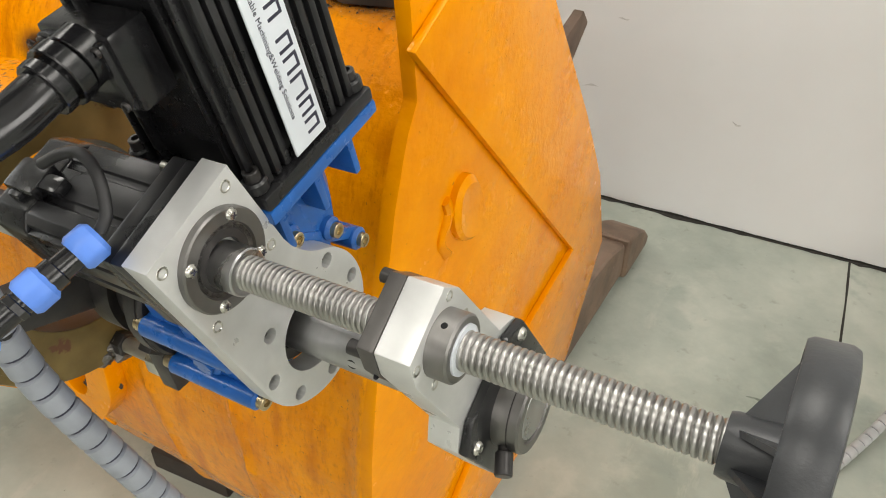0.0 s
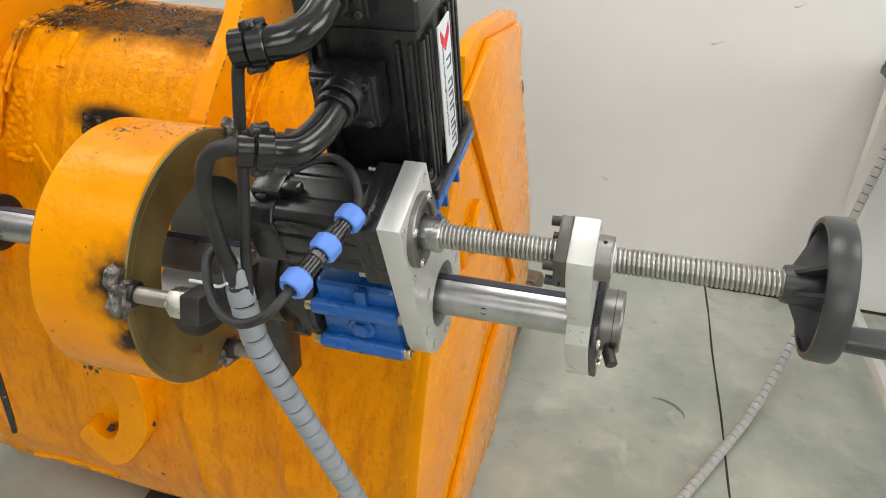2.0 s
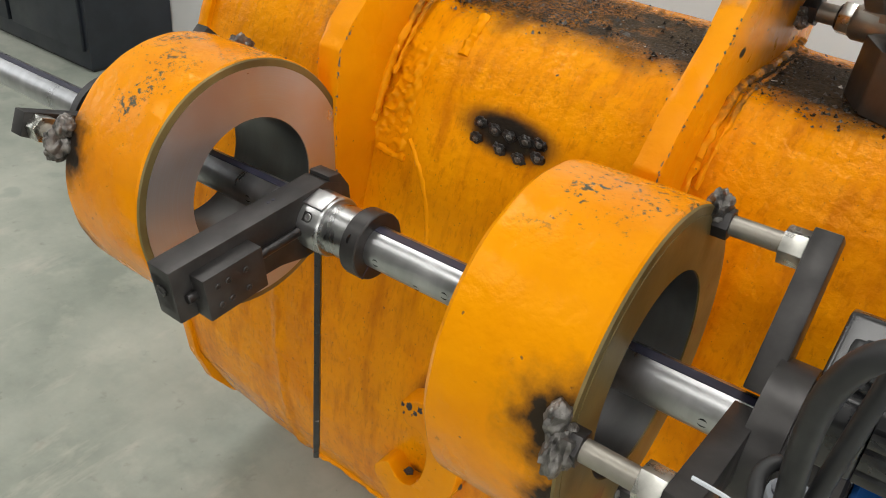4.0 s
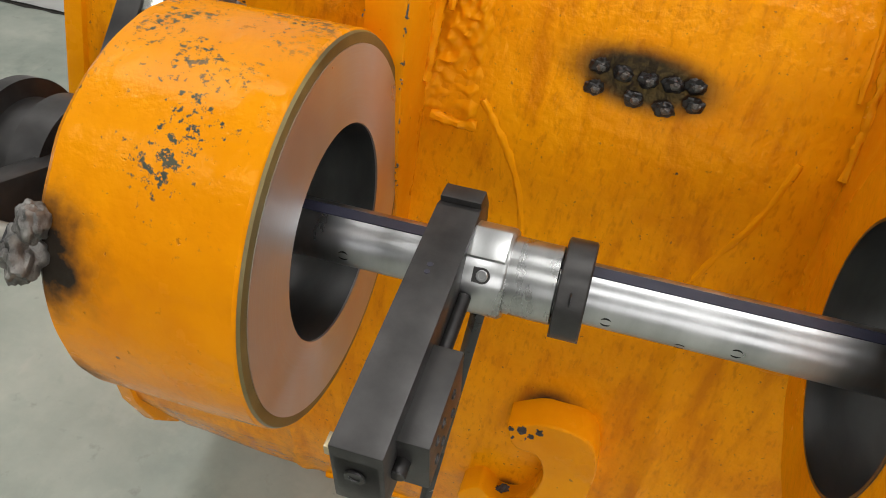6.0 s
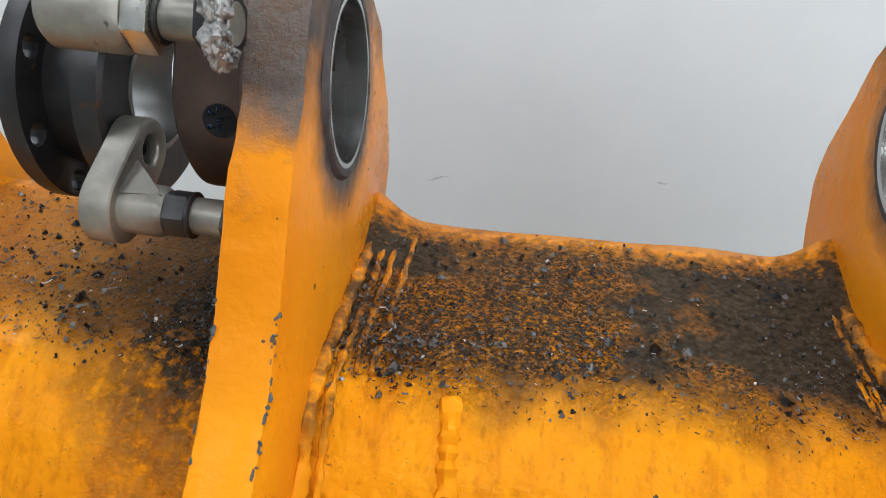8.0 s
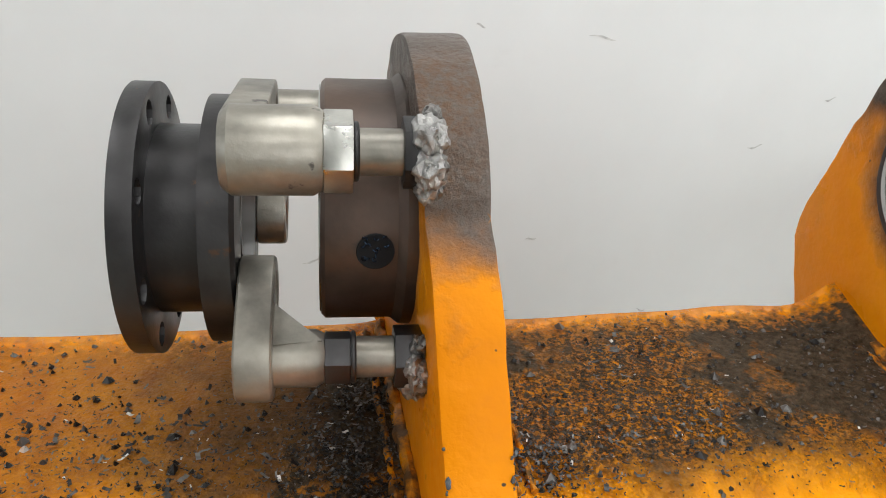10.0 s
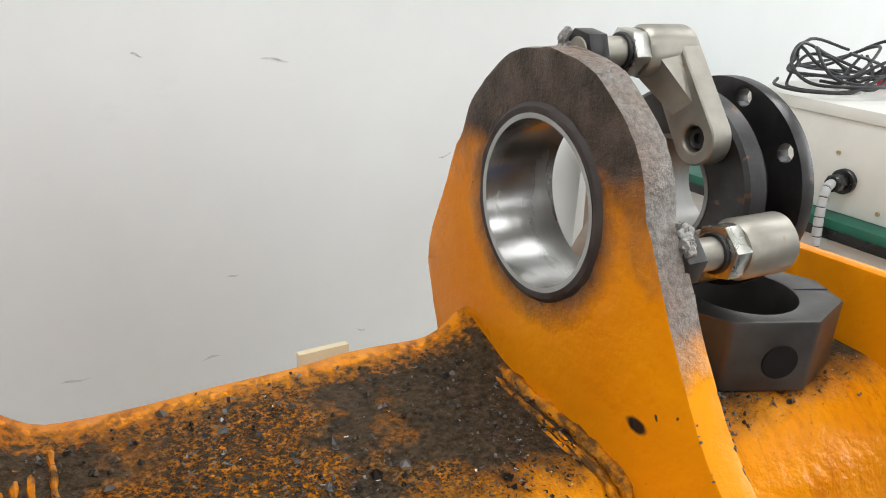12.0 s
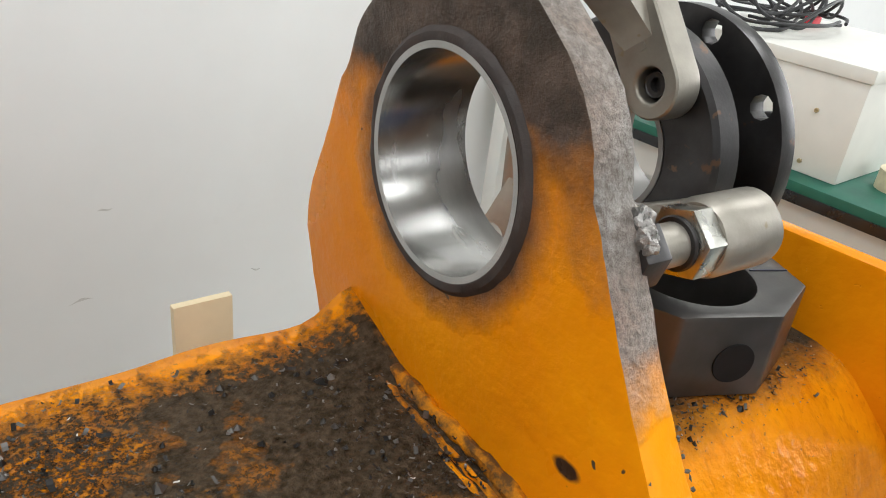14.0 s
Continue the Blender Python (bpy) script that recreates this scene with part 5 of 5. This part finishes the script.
part("insert", box((0.006, 0.014, 0.012), (-0.182, -0.182, -0.032), 0.001), M_BRASS, cutter, "carbide insert", m=HEAD)
for dy in (-0.058, -0.050):
    # flat dark disc for the shade in the hole
    part("pin_hole", rod(0, 0.0006, 0.0025, 0.0001, 10, Matrix.Translation((-0.145, dy, 0.0458)) @ Matrix.Rotation(radians(-90), 4, "Y")), M_INK, cutter, m=HEAD)

collar = thing("feed_collar", "bright steel feed collar on the bar", "collar", AXIS)
part("ring", lathe([(-0.124, 0.027), (-0.124, 0.0385), (-0.122, 0.0405), (-0.090, 0.0405), (-0.087, 0.0385), (-0.087, 0.0345), (-0.046, 0.0345), (-0.045, 0.0335), (-0.045, 0.027)], 56), M_STEEL, collar)
part("facet", box((0.033, 0.030, 0.004), (-0.106, 0, 0.0395), 0.001), M_STEEL, collar, m=Matrix.Rotation(radians(18), 4, "X"))
part("slot", join(rod(0, 0.001, 0.007, 0.0002, 18), box((0.001, 0.013, 0.008), (0.0003, 0, 0.004), 0.0)), M_BLACKOX, collar, "dark screw slot", m=Matrix.Rotation(radians(58), 4, "X") @ Matrix.Translation((-0.106, 0, 0.0403)) @ Matrix.Rotation(radians(-90), 4, "Y"))
part("set_screw", capscrew(0.0005, 0.0012, 0.0052, Matrix.Rotation(radians(58), 4, "X") @ Matrix.Translation((-0.106, 0, 0.0403)) @ Matrix.Rotation(radians(-90), 4, "Y")), M_STEEL, collar)
stop = thing("stop_collar", "black split stop collar on the bar", "collar", AXIS)
part("ring", lathe([(-0.044, 0.027), (-0.044, 0.0425), (-0.0425, 0.044), (-0.0205, 0.044), (-0.019, 0.0425), (-0.019, 0.027)], 56), M_BLACKOX, stop)
part("split", box((0.0262, 0.0022, 0.018), (-0.0315, 0.0, -0.0355), 0.0), M_INK, stop, m=Matrix.Rotation(radians(-40), 4, "X"))
part("clamp_screw", capscrew(0, 0.001, 0.006, Matrix.Rotation(radians(-30), 4, "X") @ Matrix.Translation((-0.0315, -0.0435, 0.0)) @ Matrix.Rotation(radians(180), 4, "Z")), M_DARKSTEEL, stop)

trip = thing("trip_rod", "black trip rod hanging from the feed collar", "rod", None)
TR0, TR1 = Vector((-0.104, 0.008, 1.0)), Vector((-0.130, 0.040, 0.552))
part("rod", box((0.45, 0.009, 0.012), (0.225, 0, 0), 0.0015), M_BLACK, trip, m=along(TR0, TR1 - TR0))
part("worn_end", box((0.16, 0.0095, 0.0125), (0.345, 0, 0), 0.0015), plain("scratched_black", (0.03, 0.03, 0.03), 0.5, 0.3, 0.4, 40, 0.3, wear=(0.45, 0.42, 0.38)), trip, "scratched to bare metal", m=along(TR0, TR1 - TR0))
# ---- tailstock hubs on the upper pin bores ----
def pin_hub(label, x_face, out, cy, cz, arms, boss_tube=False):
    """Flanged hub held off an ear by three cast arms on welded studs; out is +1 or -1 along x."""
    ob = thing("pin_hub", label, "flanged hub", Matrix.Translation((0, cy, cz)), "pin hubs")
    cast = M_CASTSHADED if boss_tube else M_CAST
    a, b = x_face + out * 0.124, x_face + out * 0.147
    c, d = x_face + out * 0.184, x_face + out * 0.200
    big = 0.100 if boss_tube else 0.107
    part("inner_disc", lathe([(a, 0.050), (a, big - 0.012), (a + out * 0.003, big - 0.008), (b, big - 0.008), (b, 0.050)], 80), M_DARKSTEEL, ob)
    part("tube", lathe([(b, 0.050), (b, 0.070), (c, 0.070), (c, 0.050)], 72), M_DARKSTEEL, ob)
    part("bore_lip", lathe([(a - out * 0.0008, 0.0485), (a - out * 0.0008, 0.053), (d + out * 0.0008, 0.053), (d + out * 0.0008, 0.0485)], 64), M_COVER, ob, "bright lip round the bore")
    holes = [((big - 0.014) * math.cos(radians(45 * k + 12)), (big - 0.014) * math.sin(radians(45 * k + 12)), 0.0095) for k in range(8)]
    ring = [(big * math.cos(2 * math.pi * k / 72), big * math.sin(2 * math.pi * k / 72)) for k in range(72)]
    part("flange", prism(ring, *sorted((c, d)), 0.0012, holes + [(0, 0, 0.050)]), M_DARKSTEEL, ob, "dark flange with a ring of bolt holes")
    for ang, r, foot_ang, foot_r, bar_r, boss_r in arms:
        sy, sz = r * math.cos(radians(ang)), r * math.sin(radians(ang))
        fy, fz = foot_r * math.cos(radians(foot_ang)), foot_r * math.sin(radians(foot_ang))
        reach = math.hypot(sy - fy, sz - fz)
        turn = Matrix.Translation((0, fy, fz)) @ Matrix.Rotation(math.atan2(sz - fz, sy - fy), 4, "X")   # local y runs from foot to stud
        # cast arm: a foot bolted to the disc, a bar with a raised rim, and a boss round the stud
        bar = prism(arc(0, 0, 0.0245, 90, 270, 14) + arc(reach, 0, bar_r, -90, 90, 14), *sorted((a - out * 0.025, a - out * 0.0005)), 0.0045, [(0, 0, 0.0125)], segments=3)
        gusset = bmesh.new()
        g = [gusset.verts.new(p) for p in ((a - out * 0.023, reach * 0.30, 0.013), (a - out * 0.023, reach * 0.30, -0.013), (a - out * 0.023, reach, 0.021), (a - out * 0.023, reach, -0.021), (a - out * 0.056, reach - 0.004, 0.018), (a - out * 0.056, reach - 0.004, -0.018))]
        for f in ((0, 1, 3, 2), (0, 2, 4), (1, 5, 3), (0, 4, 5, 1), (2, 3, 5, 4)):
            gusset.faces.new([g[k] for k in f])
        bevel(gusset, 0.004, 2)
        foot = part("arm", join(bar, gusset), cast, ob, "cast nickel-plated arm", m=turn)
        at = Matrix.Translation((0, reach, 0))
        boss = lathe([(a - out * 0.001, 0.0), (a - out * 0.001, boss_r - 0.004), (a - out * 0.006, boss_r), (a - out * 0.052, boss_r), (a - out * 0.0575, boss_r - 0.003), (a - out * 0.0575, 0.0)], 36, at, closed=False)
        part("arm_boss", rough_up(boss, 0.0008, 60), cast, foot)
        for k in range(5):
            part("print_bar", box((0.0010, 0.0050, 0.0065), (a - out * 0.0252, reach * 0.30 + 0.0075 * k, 0.003), 0.0), cast, foot)
        part("bolt", capscrew(a - out * 0.010, -out * 0.008, 0.0092), M_BLACKOX, foot)
        stud = part("stud", rod(*sorted((x_face, a - out * 0.05)), 0.0138, 0.001, 24, at), cast, ob, m=turn)
        nut_mat = M_DARKSTEEL if boss_r < 0.02 else M_ZINC
        part("nut", hexnut(*sorted((a - out * 0.0575, a - out * 0.0745)), boss_r * 0.94, at, 12), nut_mat, stud)
        part("washer", rod(*sorted((a - out * 0.0745, a - out * 0.078)), 0.0175, 0.001, 28, at), M_DARKSTEEL, stud)
        part("weld_nut", hexnut(*sorted((x_face + out * 0.001, x_face + out * 0.021)), 0.0215, at, 15), M_DARKSTEEL, stud)
        for k in range(7 if boss_tube else 3):
            wa = radians(-75 + 25 * k + 10 * math.sin(ang + 3 * k))
            part("weld", blob(0.0088 + 0.0018 * math.sin(k * 2.1 + ang), (0.85, 1.0, 1.1), 0.4, ang + k), M_BRIGHTWELD if k % 3 else M_WELD, stud, "lumpy bright weld", m=Matrix.Translation((x_face + out * (0.005 + 0.003 * math.sin(k * 1.7)), reach + 0.0205 * math.cos(wa), 0.0205 * math.sin(wa))))
    if boss_tube:
        tube_in, tube_out = 0.0685, 0.090
        bt = part("boss_tube", rough_up(lathe([(x_face + 0.006, tube_in), (x_face + 0.006, tube_out + 0.006), (x_face + out * 0.012, tube_out + 0.005), (x_face + out * 0.018, tube_out), (x_face + out * 0.066, tube_out), (x_face + out * 0.069, tube_out - 0.003), (x_face + out * 0.069, tube_in)], 96), 0.0008, 40), M_BOSSBURNT, ob, "heat-browned boss tube", m=Matrix.Translation((0, 0, 0.016)))
        part("faced_rim", lathe([(x_face + out * 0.0688, tube_in - 0.001), (x_face + out * 0.0688, tube_out - 0.0045), (x_face + out * 0.0702, tube_out - 0.005), (x_face + out * 0.0702, tube_in - 0.001)], 80), M_BORE, bt, "bright machined rim")
        hole_m = Matrix.Rotation(radians(182), 4, "X") @ Matrix.Translation((x_face + out * 0.033, 0.0888, 0)) @ Matrix.Rotation(radians(90), 4, "Z")
        hole = part("grease_hole", rod(0, 0.0026, 0.0128, 0.0004, 28, hole_m), M_HOLE, bt, "round hole packed with dark swarf")
        swarf_rng = random.Random(5)
        for k in range(16):
            rr2, aa = 0.0105 * math.sqrt(swarf_rng.random()), swarf_rng.uniform(0, 6.28)
            curl = [(0.0022 + 0.0012 * math.sin(i * 1.3), rr2 * math.cos(aa) + 0.0016 * math.cos(i * 1.1 + k), rr2 * math.sin(aa) - 0.002 + 0.0016 * math.sin(i * 1.1 + k)) for i in range(5)]
            part("swarf_curl", sweep(curl, 0.0006, 5), M_BLUESWARF, hole, m=hole_m)
    return ob


# darker copy of cast_nickel: the far arms' shade and dirt put into the colour
M_CASTSHADED = plain("shaded_dirty_cast", (0.25, 0.23, 0.195), 0.42, 0.65, 0.45, 25, 0.25, wear=(0.10, 0.09, 0.08))
M_BOSSBURNT = plain("burnt_brown_steel", (0.07, 0.046, 0.034), 0.45, 0.4, 0.55, 14, 0.3, wear=(0.05, 0.04, 0.035))
M_BRIGHTWELD = plain("bright_weld", (0.36, 0.345, 0.33), 0.34, 0.9, 0.35, 110, 0.9)
M_BLUESWARF = plain("blued_swarf", (0.02, 0.035, 0.06), 0.25, 0.9, 0.5, 300, 0.1)
pin_hub("dark flanged hub with cast arms beside the ear over the machine", 0.219, 1, 0.543, 1.413, ((86, 0.132, 126, 0.076, 0.0225, 0.024), (183, 0.136, 223, 0.076, 0.0225, 0.026), (300, 0.134, 340, 0.076, 0.0225, 0.024)))
pin_hub("dark flanged hub with cast arms welded to the far ear", -0.309, -1, 0.508, 1.394, ((143.5, 0.154, 101, 0.086, 0.0225, 0.026), (205, 0.126, 199, 0.076, 0.028, 0.019), (18, 0.142, -20, 0.076, 0.0225, 0.024)), True)

# ---- split clamp block lying on the bucket ----
clamp = thing("clamp_block", "dark steel split clamp block lying on the bucket top", "clamp block", pose(0.428, 0.500, 1.228, 0, 0, -21))
n_out = [(-0.100, -0.026), (-0.045, -0.074), (0.045, -0.074), (0.100, -0.026), (0.100, 0.026), (0.045, 0.074), (-0.045, 0.074), (-0.100, 0.026)]
half = part("body", prism(n_out, 0.0, 0.078, 0.004, [(0, 0, 0.056)]), M_CLAMP, clamp, m=Matrix(((0, 1, 0, 0), (0, 0, 1, 0), (1, 0, 0, 0), (0, 0, 0, 1))))
# flush black disc: the bolt hole's shade as colour, no recess is cut
part("cross_hole", rod(0, 0.002, 0.0185, 0.0004, 28, Matrix.Translation((0.012, -0.0735, 0.034)) @ Matrix.Rotation(radians(-90), 4, "Z")), M_HOLE, clamp, "black disc as the shade in a bolt hole")
part("split_line", box((0.038, 0.0016, 0.001), (0.078, 0.0, 0.0784), 0.0), M_INK, clamp)

# ---- steel chips on the bucket top ----
n = Nodes("chip_steel")
isl = n.geo.outputs["Random Per Island"]
colc = n.mix(n.ramp(isl, 0.5, 0.95), (0.012, 0.010, 0.009), (0.16, 0.15, 0.14))
colc = n.mix(n.ramp(isl, 0.985, 0.99), colc, (0.60, 0.58, 0.55))
M_CHIP = n.done(colc, 0.38, 0.45)
rng = random.Random(7)
bm = bmesh.new()


def clod(x, y, z, s):
    """A lump of caked dirt and swarf."""
    top = [bm.verts.new((x + rng.uniform(-0.2, 0.2) * s, y + rng.uniform(-0.2, 0.2) * s, z + s * rng.uniform(0.35, 0.7)))]
    rim = [bm.verts.new((x + s * rng.uniform(0.35, 0.75) * math.cos(a), y + s * rng.uniform(0.35, 0.75) * math.sin(a), z - 0.001 + s * rng.uniform(0, 0.2))) for a in (0, 1.25, 2.5, 3.75, 5.0)]
    for a, b in zip(rim, rim[1:] + rim[:1]):
        bm.faces.new((a, b, top[0]))


def chip(x, y, z, s):
    """A curled sliver of swarf."""
    turn = rng.uniform(0, 6.28)
    bend = rng.uniform(0.4, 2.6)
    wide = s * rng.uniform(0.2, 0.45)
    rowv = []
    for i in range(4):
        a = bend * (i / 3 - 0.5)
        px, pz = s * math.sin(a) / max(0.4, bend), s * (1 - math.cos(a)) / max(0.4, bend) + rng.uniform(0, 0.2) * s
        for w in (-wide / 2, wide / 2):
            rowv.append(bm.verts.new((x + px * math.cos(turn) - w * math.sin(turn), y + px * math.sin(turn) + w * math.cos(turn), z + pz + 0.0012)))
    for i in range(3):
        bm.faces.new((rowv[2 * i], rowv[2 * i + 2], rowv[2 * i + 3], rowv[2 * i + 1]))


def deck_z(y):
    return float(np.interp(y, [0.345, 0.385, 0.405, 0.43, 0.65], [1.175, 1.21, 1.222, 1.227, 1.232]))


for _ in range(11000):
    x = rng.uniform(-0.75, 0.56)
    y = 0.40 + abs(rng.gauss(0, 0.09)) if rng.random() < 0.6 else rng.uniform(0.385, 0.64)
    if y > 0.645 or abs(x + 0.293) < 0.025 or abs(x - 0.205) < 0.025:
        continue
    thick = noise.noise(Vector((x * 8, y * 8, 1)))
    if thick < rng.uniform(-0.5, 0.25):
        continue
    chip(x, y, deck_z(y) + 0.001, rng.uniform(0.0013, 0.0042) if rng.random() < 0.94 else rng.uniform(0.005, 0.010))
for cx, cy, n_c in ((-0.215, 0.43, 380), (-0.35, 0.41, 420), (-0.37, 0.46, 380), (-0.12, 0.55, 60), (-0.05, 0.47, 90), (0.03, 0.44, 60), (-0.35, 0.52, 300), (0.15, 0.60, 40), (0.10, 0.43, 60), (-0.23, 0.50, 160)):
    for _ in range(n_c):
        x, y = rng.gauss(cx, 0.022), rng.gauss(cy, 0.02)
        if abs(x + 0.293) > 0.022 and 0.385 < y < 0.64:
            chip(x, y, deck_z(y) + rng.uniform(0, 0.004), rng.uniform(0.002, 0.0062))
for _ in range(1500):
    x, y = rng.uniform(-0.75, 0.54), rng.uniform(0.39, 0.63)
    if abs(x + 0.293) < 0.03 or abs(x - 0.205) < 0.03 or noise.noise(Vector((x * 11, y * 14, 6))) < rng.uniform(-0.35, 0.35):
        continue
    clod(x, y, deck_z(y), rng.uniform(0.0025, 0.006) if rng.random() < 0.9 else rng.uniform(0.006, 0.011))
chips = link("steel_chips", bm, M_CHIP, m=BUCKET_M, smooth=0)
tagged(chips, "dark curled steel chips scattered on the dirty bucket top", "swarf", kind="stuff")

# ---- bench by the wall ----
M_GREEN = plain("green_bench_mat", (0.010, 0.10, 0.065), 0.45, 0, 0.15, 12, 0.1)
M_BENCH = plain("white_bench_paint", (0.66, 0.66, 0.63), 0.45, 0, 0.05, 8, 0.05)
bench = thing("work_bench", "white steel work bench with a green mat", "work bench", HALL)
part("top", box((1.10, 1.45, 0.03), (0.92, -0.78, 0.985), 0.002), M_GREEN, bench, "green mat top with a dark edge")
part("top_edge", box((1.108, 1.458, 0.028), (0.92, -0.78, 0.962), 0.002), M_BLACK, bench)
for bx in (0.42, 1.42):
    for by in (-1.45, -0.10):
        part("leg", box((0.06, 0.06, 0.948), (bx, by, 0.474), 0.004), M_BENCH, bench)
part("side_rail", box((0.03, 1.30, 0.10), (0.42, -0.775, 0.90), 0.003), M_BENCH, bench)
part("stretcher", box((0.03, 1.30, 0.04), (0.42, -0.775, 0.22), 0.003), M_BENCH, bench)
part("back_rail", box((0.94, 0.03, 0.10), (0.92, -0.10, 0.90), 0.003), M_BENCH, bench)

M_BOXPAINT = plain("box_enamel", (0.72, 0.71, 0.66), 0.42, 0, 0.03, 14, 0.06)
cabinet = thing("control_box", "off-white enamelled steel control box on the bench", "control box", HALL @ pose(0.755, -0.925, 1.0, 0, 0, 0))
part("body", box((0.62, 0.56, 0.25), (0, 0, 0.125), 0.006), M_BOXPAINT, cabinet)
part("lid", box((0.635, 0.575, 0.034), (0, 0, 0.267), 0.006), M_BOXPAINT, cabinet, "overlapping lid")
sock = part("socket", rod(0, 0.018, 0.034, 0.003, 28, Matrix.Translation((-0.31, -0.075, 0.09)) @ Matrix.Rotation(radians(180), 4, "Z")), M_BLACK, cabinet, "black round socket")
part("plug", rod(0, 0.045, 0.024, 0.004, 8, Matrix.Translation((-0.328, -0.075, 0.09)) @ Matrix.Rotation(radians(180), 4, "Z")), M_PLASTIC, sock)
for sy, sz in ((-0.18, 0.03), (-0.04, 0.03), (-0.04, 0.16), (-0.18, 0.16)):
    part("screw", capscrew(0, 0.004, 0.006, Matrix.Translation((-0.311, sy, sz)) @ Matrix.Rotation(radians(180), 4, "Z")), M_BRASS, cabinet)
part("print", box((0.10, 0.012, 0.001), (0.1, -0.2, 0.2846), 0), M_RED, cabinet)
rng = random.Random(3)
for k in range(9):
    ox, oy, rr_ = rng.uniform(-0.16, 0.10), rng.uniform(0.10, 0.2), rng.uniform(0.06, 0.15)
    pts = [(ox + rr_ * 1.6 * math.cos(a + k), oy + rr_ * math.sin(a + k), 0.291 + 0.005 * k + 0.085 * max(0.0, math.sin(1.3 * a + 1.9 * k)) ** 1.5) for a in np.linspace(0, rng.uniform(4, 7.5), 9)]
    ob = link("cable_coil", sweep(smooth_path(pts, 6), 0.0048, 8), M_RUBBER, m=HALL @ pose(0.755, -0.925, 1.0, 0, 0, 0))
    tagged(ob, "coil of black cable heaped on the control box", "cable", "cable heap")
tagged(link("red_plug", box((0.05, 0.03, 0.03), (0.12, 0.10, 0.299), 0.006), M_RED, m=HALL @ pose(0.755, -0.925, 1.0, 0, 0, 0)), "red plug among the cables", "plug")
roll = link("tape_roll", lathe([(0, 0.03), (0, 0.055), (0.05, 0.055), (0.05, 0.03)], 40), plain("cream_tape", (0.62, 0.55, 0.38), 0.5), m=HALL @ pose(0.585, -1.30, 1.0, 0, -90, 0))
tagged(roll, "roll of cream masking tape on the bench", "tape")

M_GREYPALE = plain("pale_spiral_wrap", (0.40, 0.40, 0.40), 0.4, 0, 0.12, 30, 0.1)
spiral_sleeve("plug_sleeve", "pale spiral-wrapped cable hanging from the control box socket", [(0.385, -1.0, 1.09), (0.372, -1.0, 1.088), (0.352, -1.003, 1.070), (0.340, -1.01, 1.02), (0.335, -1.02, 0.94), (0.34, -1.03, 0.82), (0.36, -1.02, 0.70)], 0.0125, 0.026, M_GREYPALE, m=HALL)

# grey sleeve from the floor up to the bench
spiral_sleeve("floor_sleeve", "pale grey spiral-wrapped sleeve rising from the floor to the bench", [(0.85, 0.40, 0.018), (1.0, 0.62, 0.018), (1.10, 0.845, 0.02), (1.22, 1.13, 0.02), (1.33, 1.40, 0.05), (1.42, 1.65, 0.16), (1.485, 1.80, 0.34), (1.52, 1.86, 0.60), (1.565, 1.90, 0.85), (1.62, 1.90, 1.0), (1.75, 1.85, 1.03)], 0.0145, 0.03, M_GREYPALE)

# plywood board standing behind the bucket
ply = link("plywood_board", box((0.115, 0.018, 0.80), (0.057, 0, 0.40), 0.001), plain("pale_plywood", (0.66, 0.55, 0.36), 0.6, 0, 0.1, 6, 0.15), m=pose(0.228, 1.37, 0.0, -2, 0, 4))
tagged(ply, "pale plywood board standing behind the bucket", "board")
# dark steel cabinet by the wall, far along the hall
dark = thing("steel_cabinet", "dark blue-grey steel cabinet standing against the wall", "cabinet", HALL)
M_NAVY = plain("navy_paint", (0.018, 0.022, 0.03), 0.4, 0, 0.2, 10, 0.05)
part("body", box((1.3, 0.5, 1.9), (-5.0, -0.26, 0.97), 0.006), M_NAVY, dark)
for cx in (-5.32, -4.68):
    d = part("door", box((0.60, 0.02, 1.74), (cx, -0.52, 0.98), 0.004), M_NAVY, dark)
    part("handle", box((0.02, 0.03, 0.14), (cx + 0.24 * (1 if cx < -5 else -1), -0.545, 1.0), 0.004), M_ZINC, d)
part("plinth", box((1.26, 0.46, 0.03), (-5.0, -0.26, 0.012), 0), M_BLACK, dark)

# scuffs on the wall
M_SCUFF = plain("wall_scuff", (0.50, 0.49, 0.47), 0.7, 0, 0.3, 60, 0.2)
rng = random.Random(11)
for k in range(15):
    wx, wz, ln = rng.uniform(-2.6, 1.4), rng.uniform(0.3, 2.1), rng.uniform(0.02, 0.09)
    sl = rng.uniform(-0.35, 0.2)
    bm = bmesh.new()
    va, vb = [], []
    for i in range(7):
        f = i / 6
        px, pz = wx + ln * f, wz + ln * sl * f * (0.4 if abs(sl) > 1 else 1) + 0.004 * math.sin(f * 5 + k)
        hw = 0.0026 * math.sin(math.pi * f) * rng.uniform(0.5, 1.6) + 0.0004
        va.append(bm.verts.new((px, -0.0015, pz - hw)))
        vb.append(bm.verts.new((px, -0.0015, pz + hw)))
    for i in range(6):
        bm.faces.new((va[i], va[i + 1], vb[i + 1], vb[i]))
    tagged(link("wall_scuff", bm, M_SCUFF, m=HALL), "grey scuff mark on the white wall", "scuff", "wall scuffs", "structure")
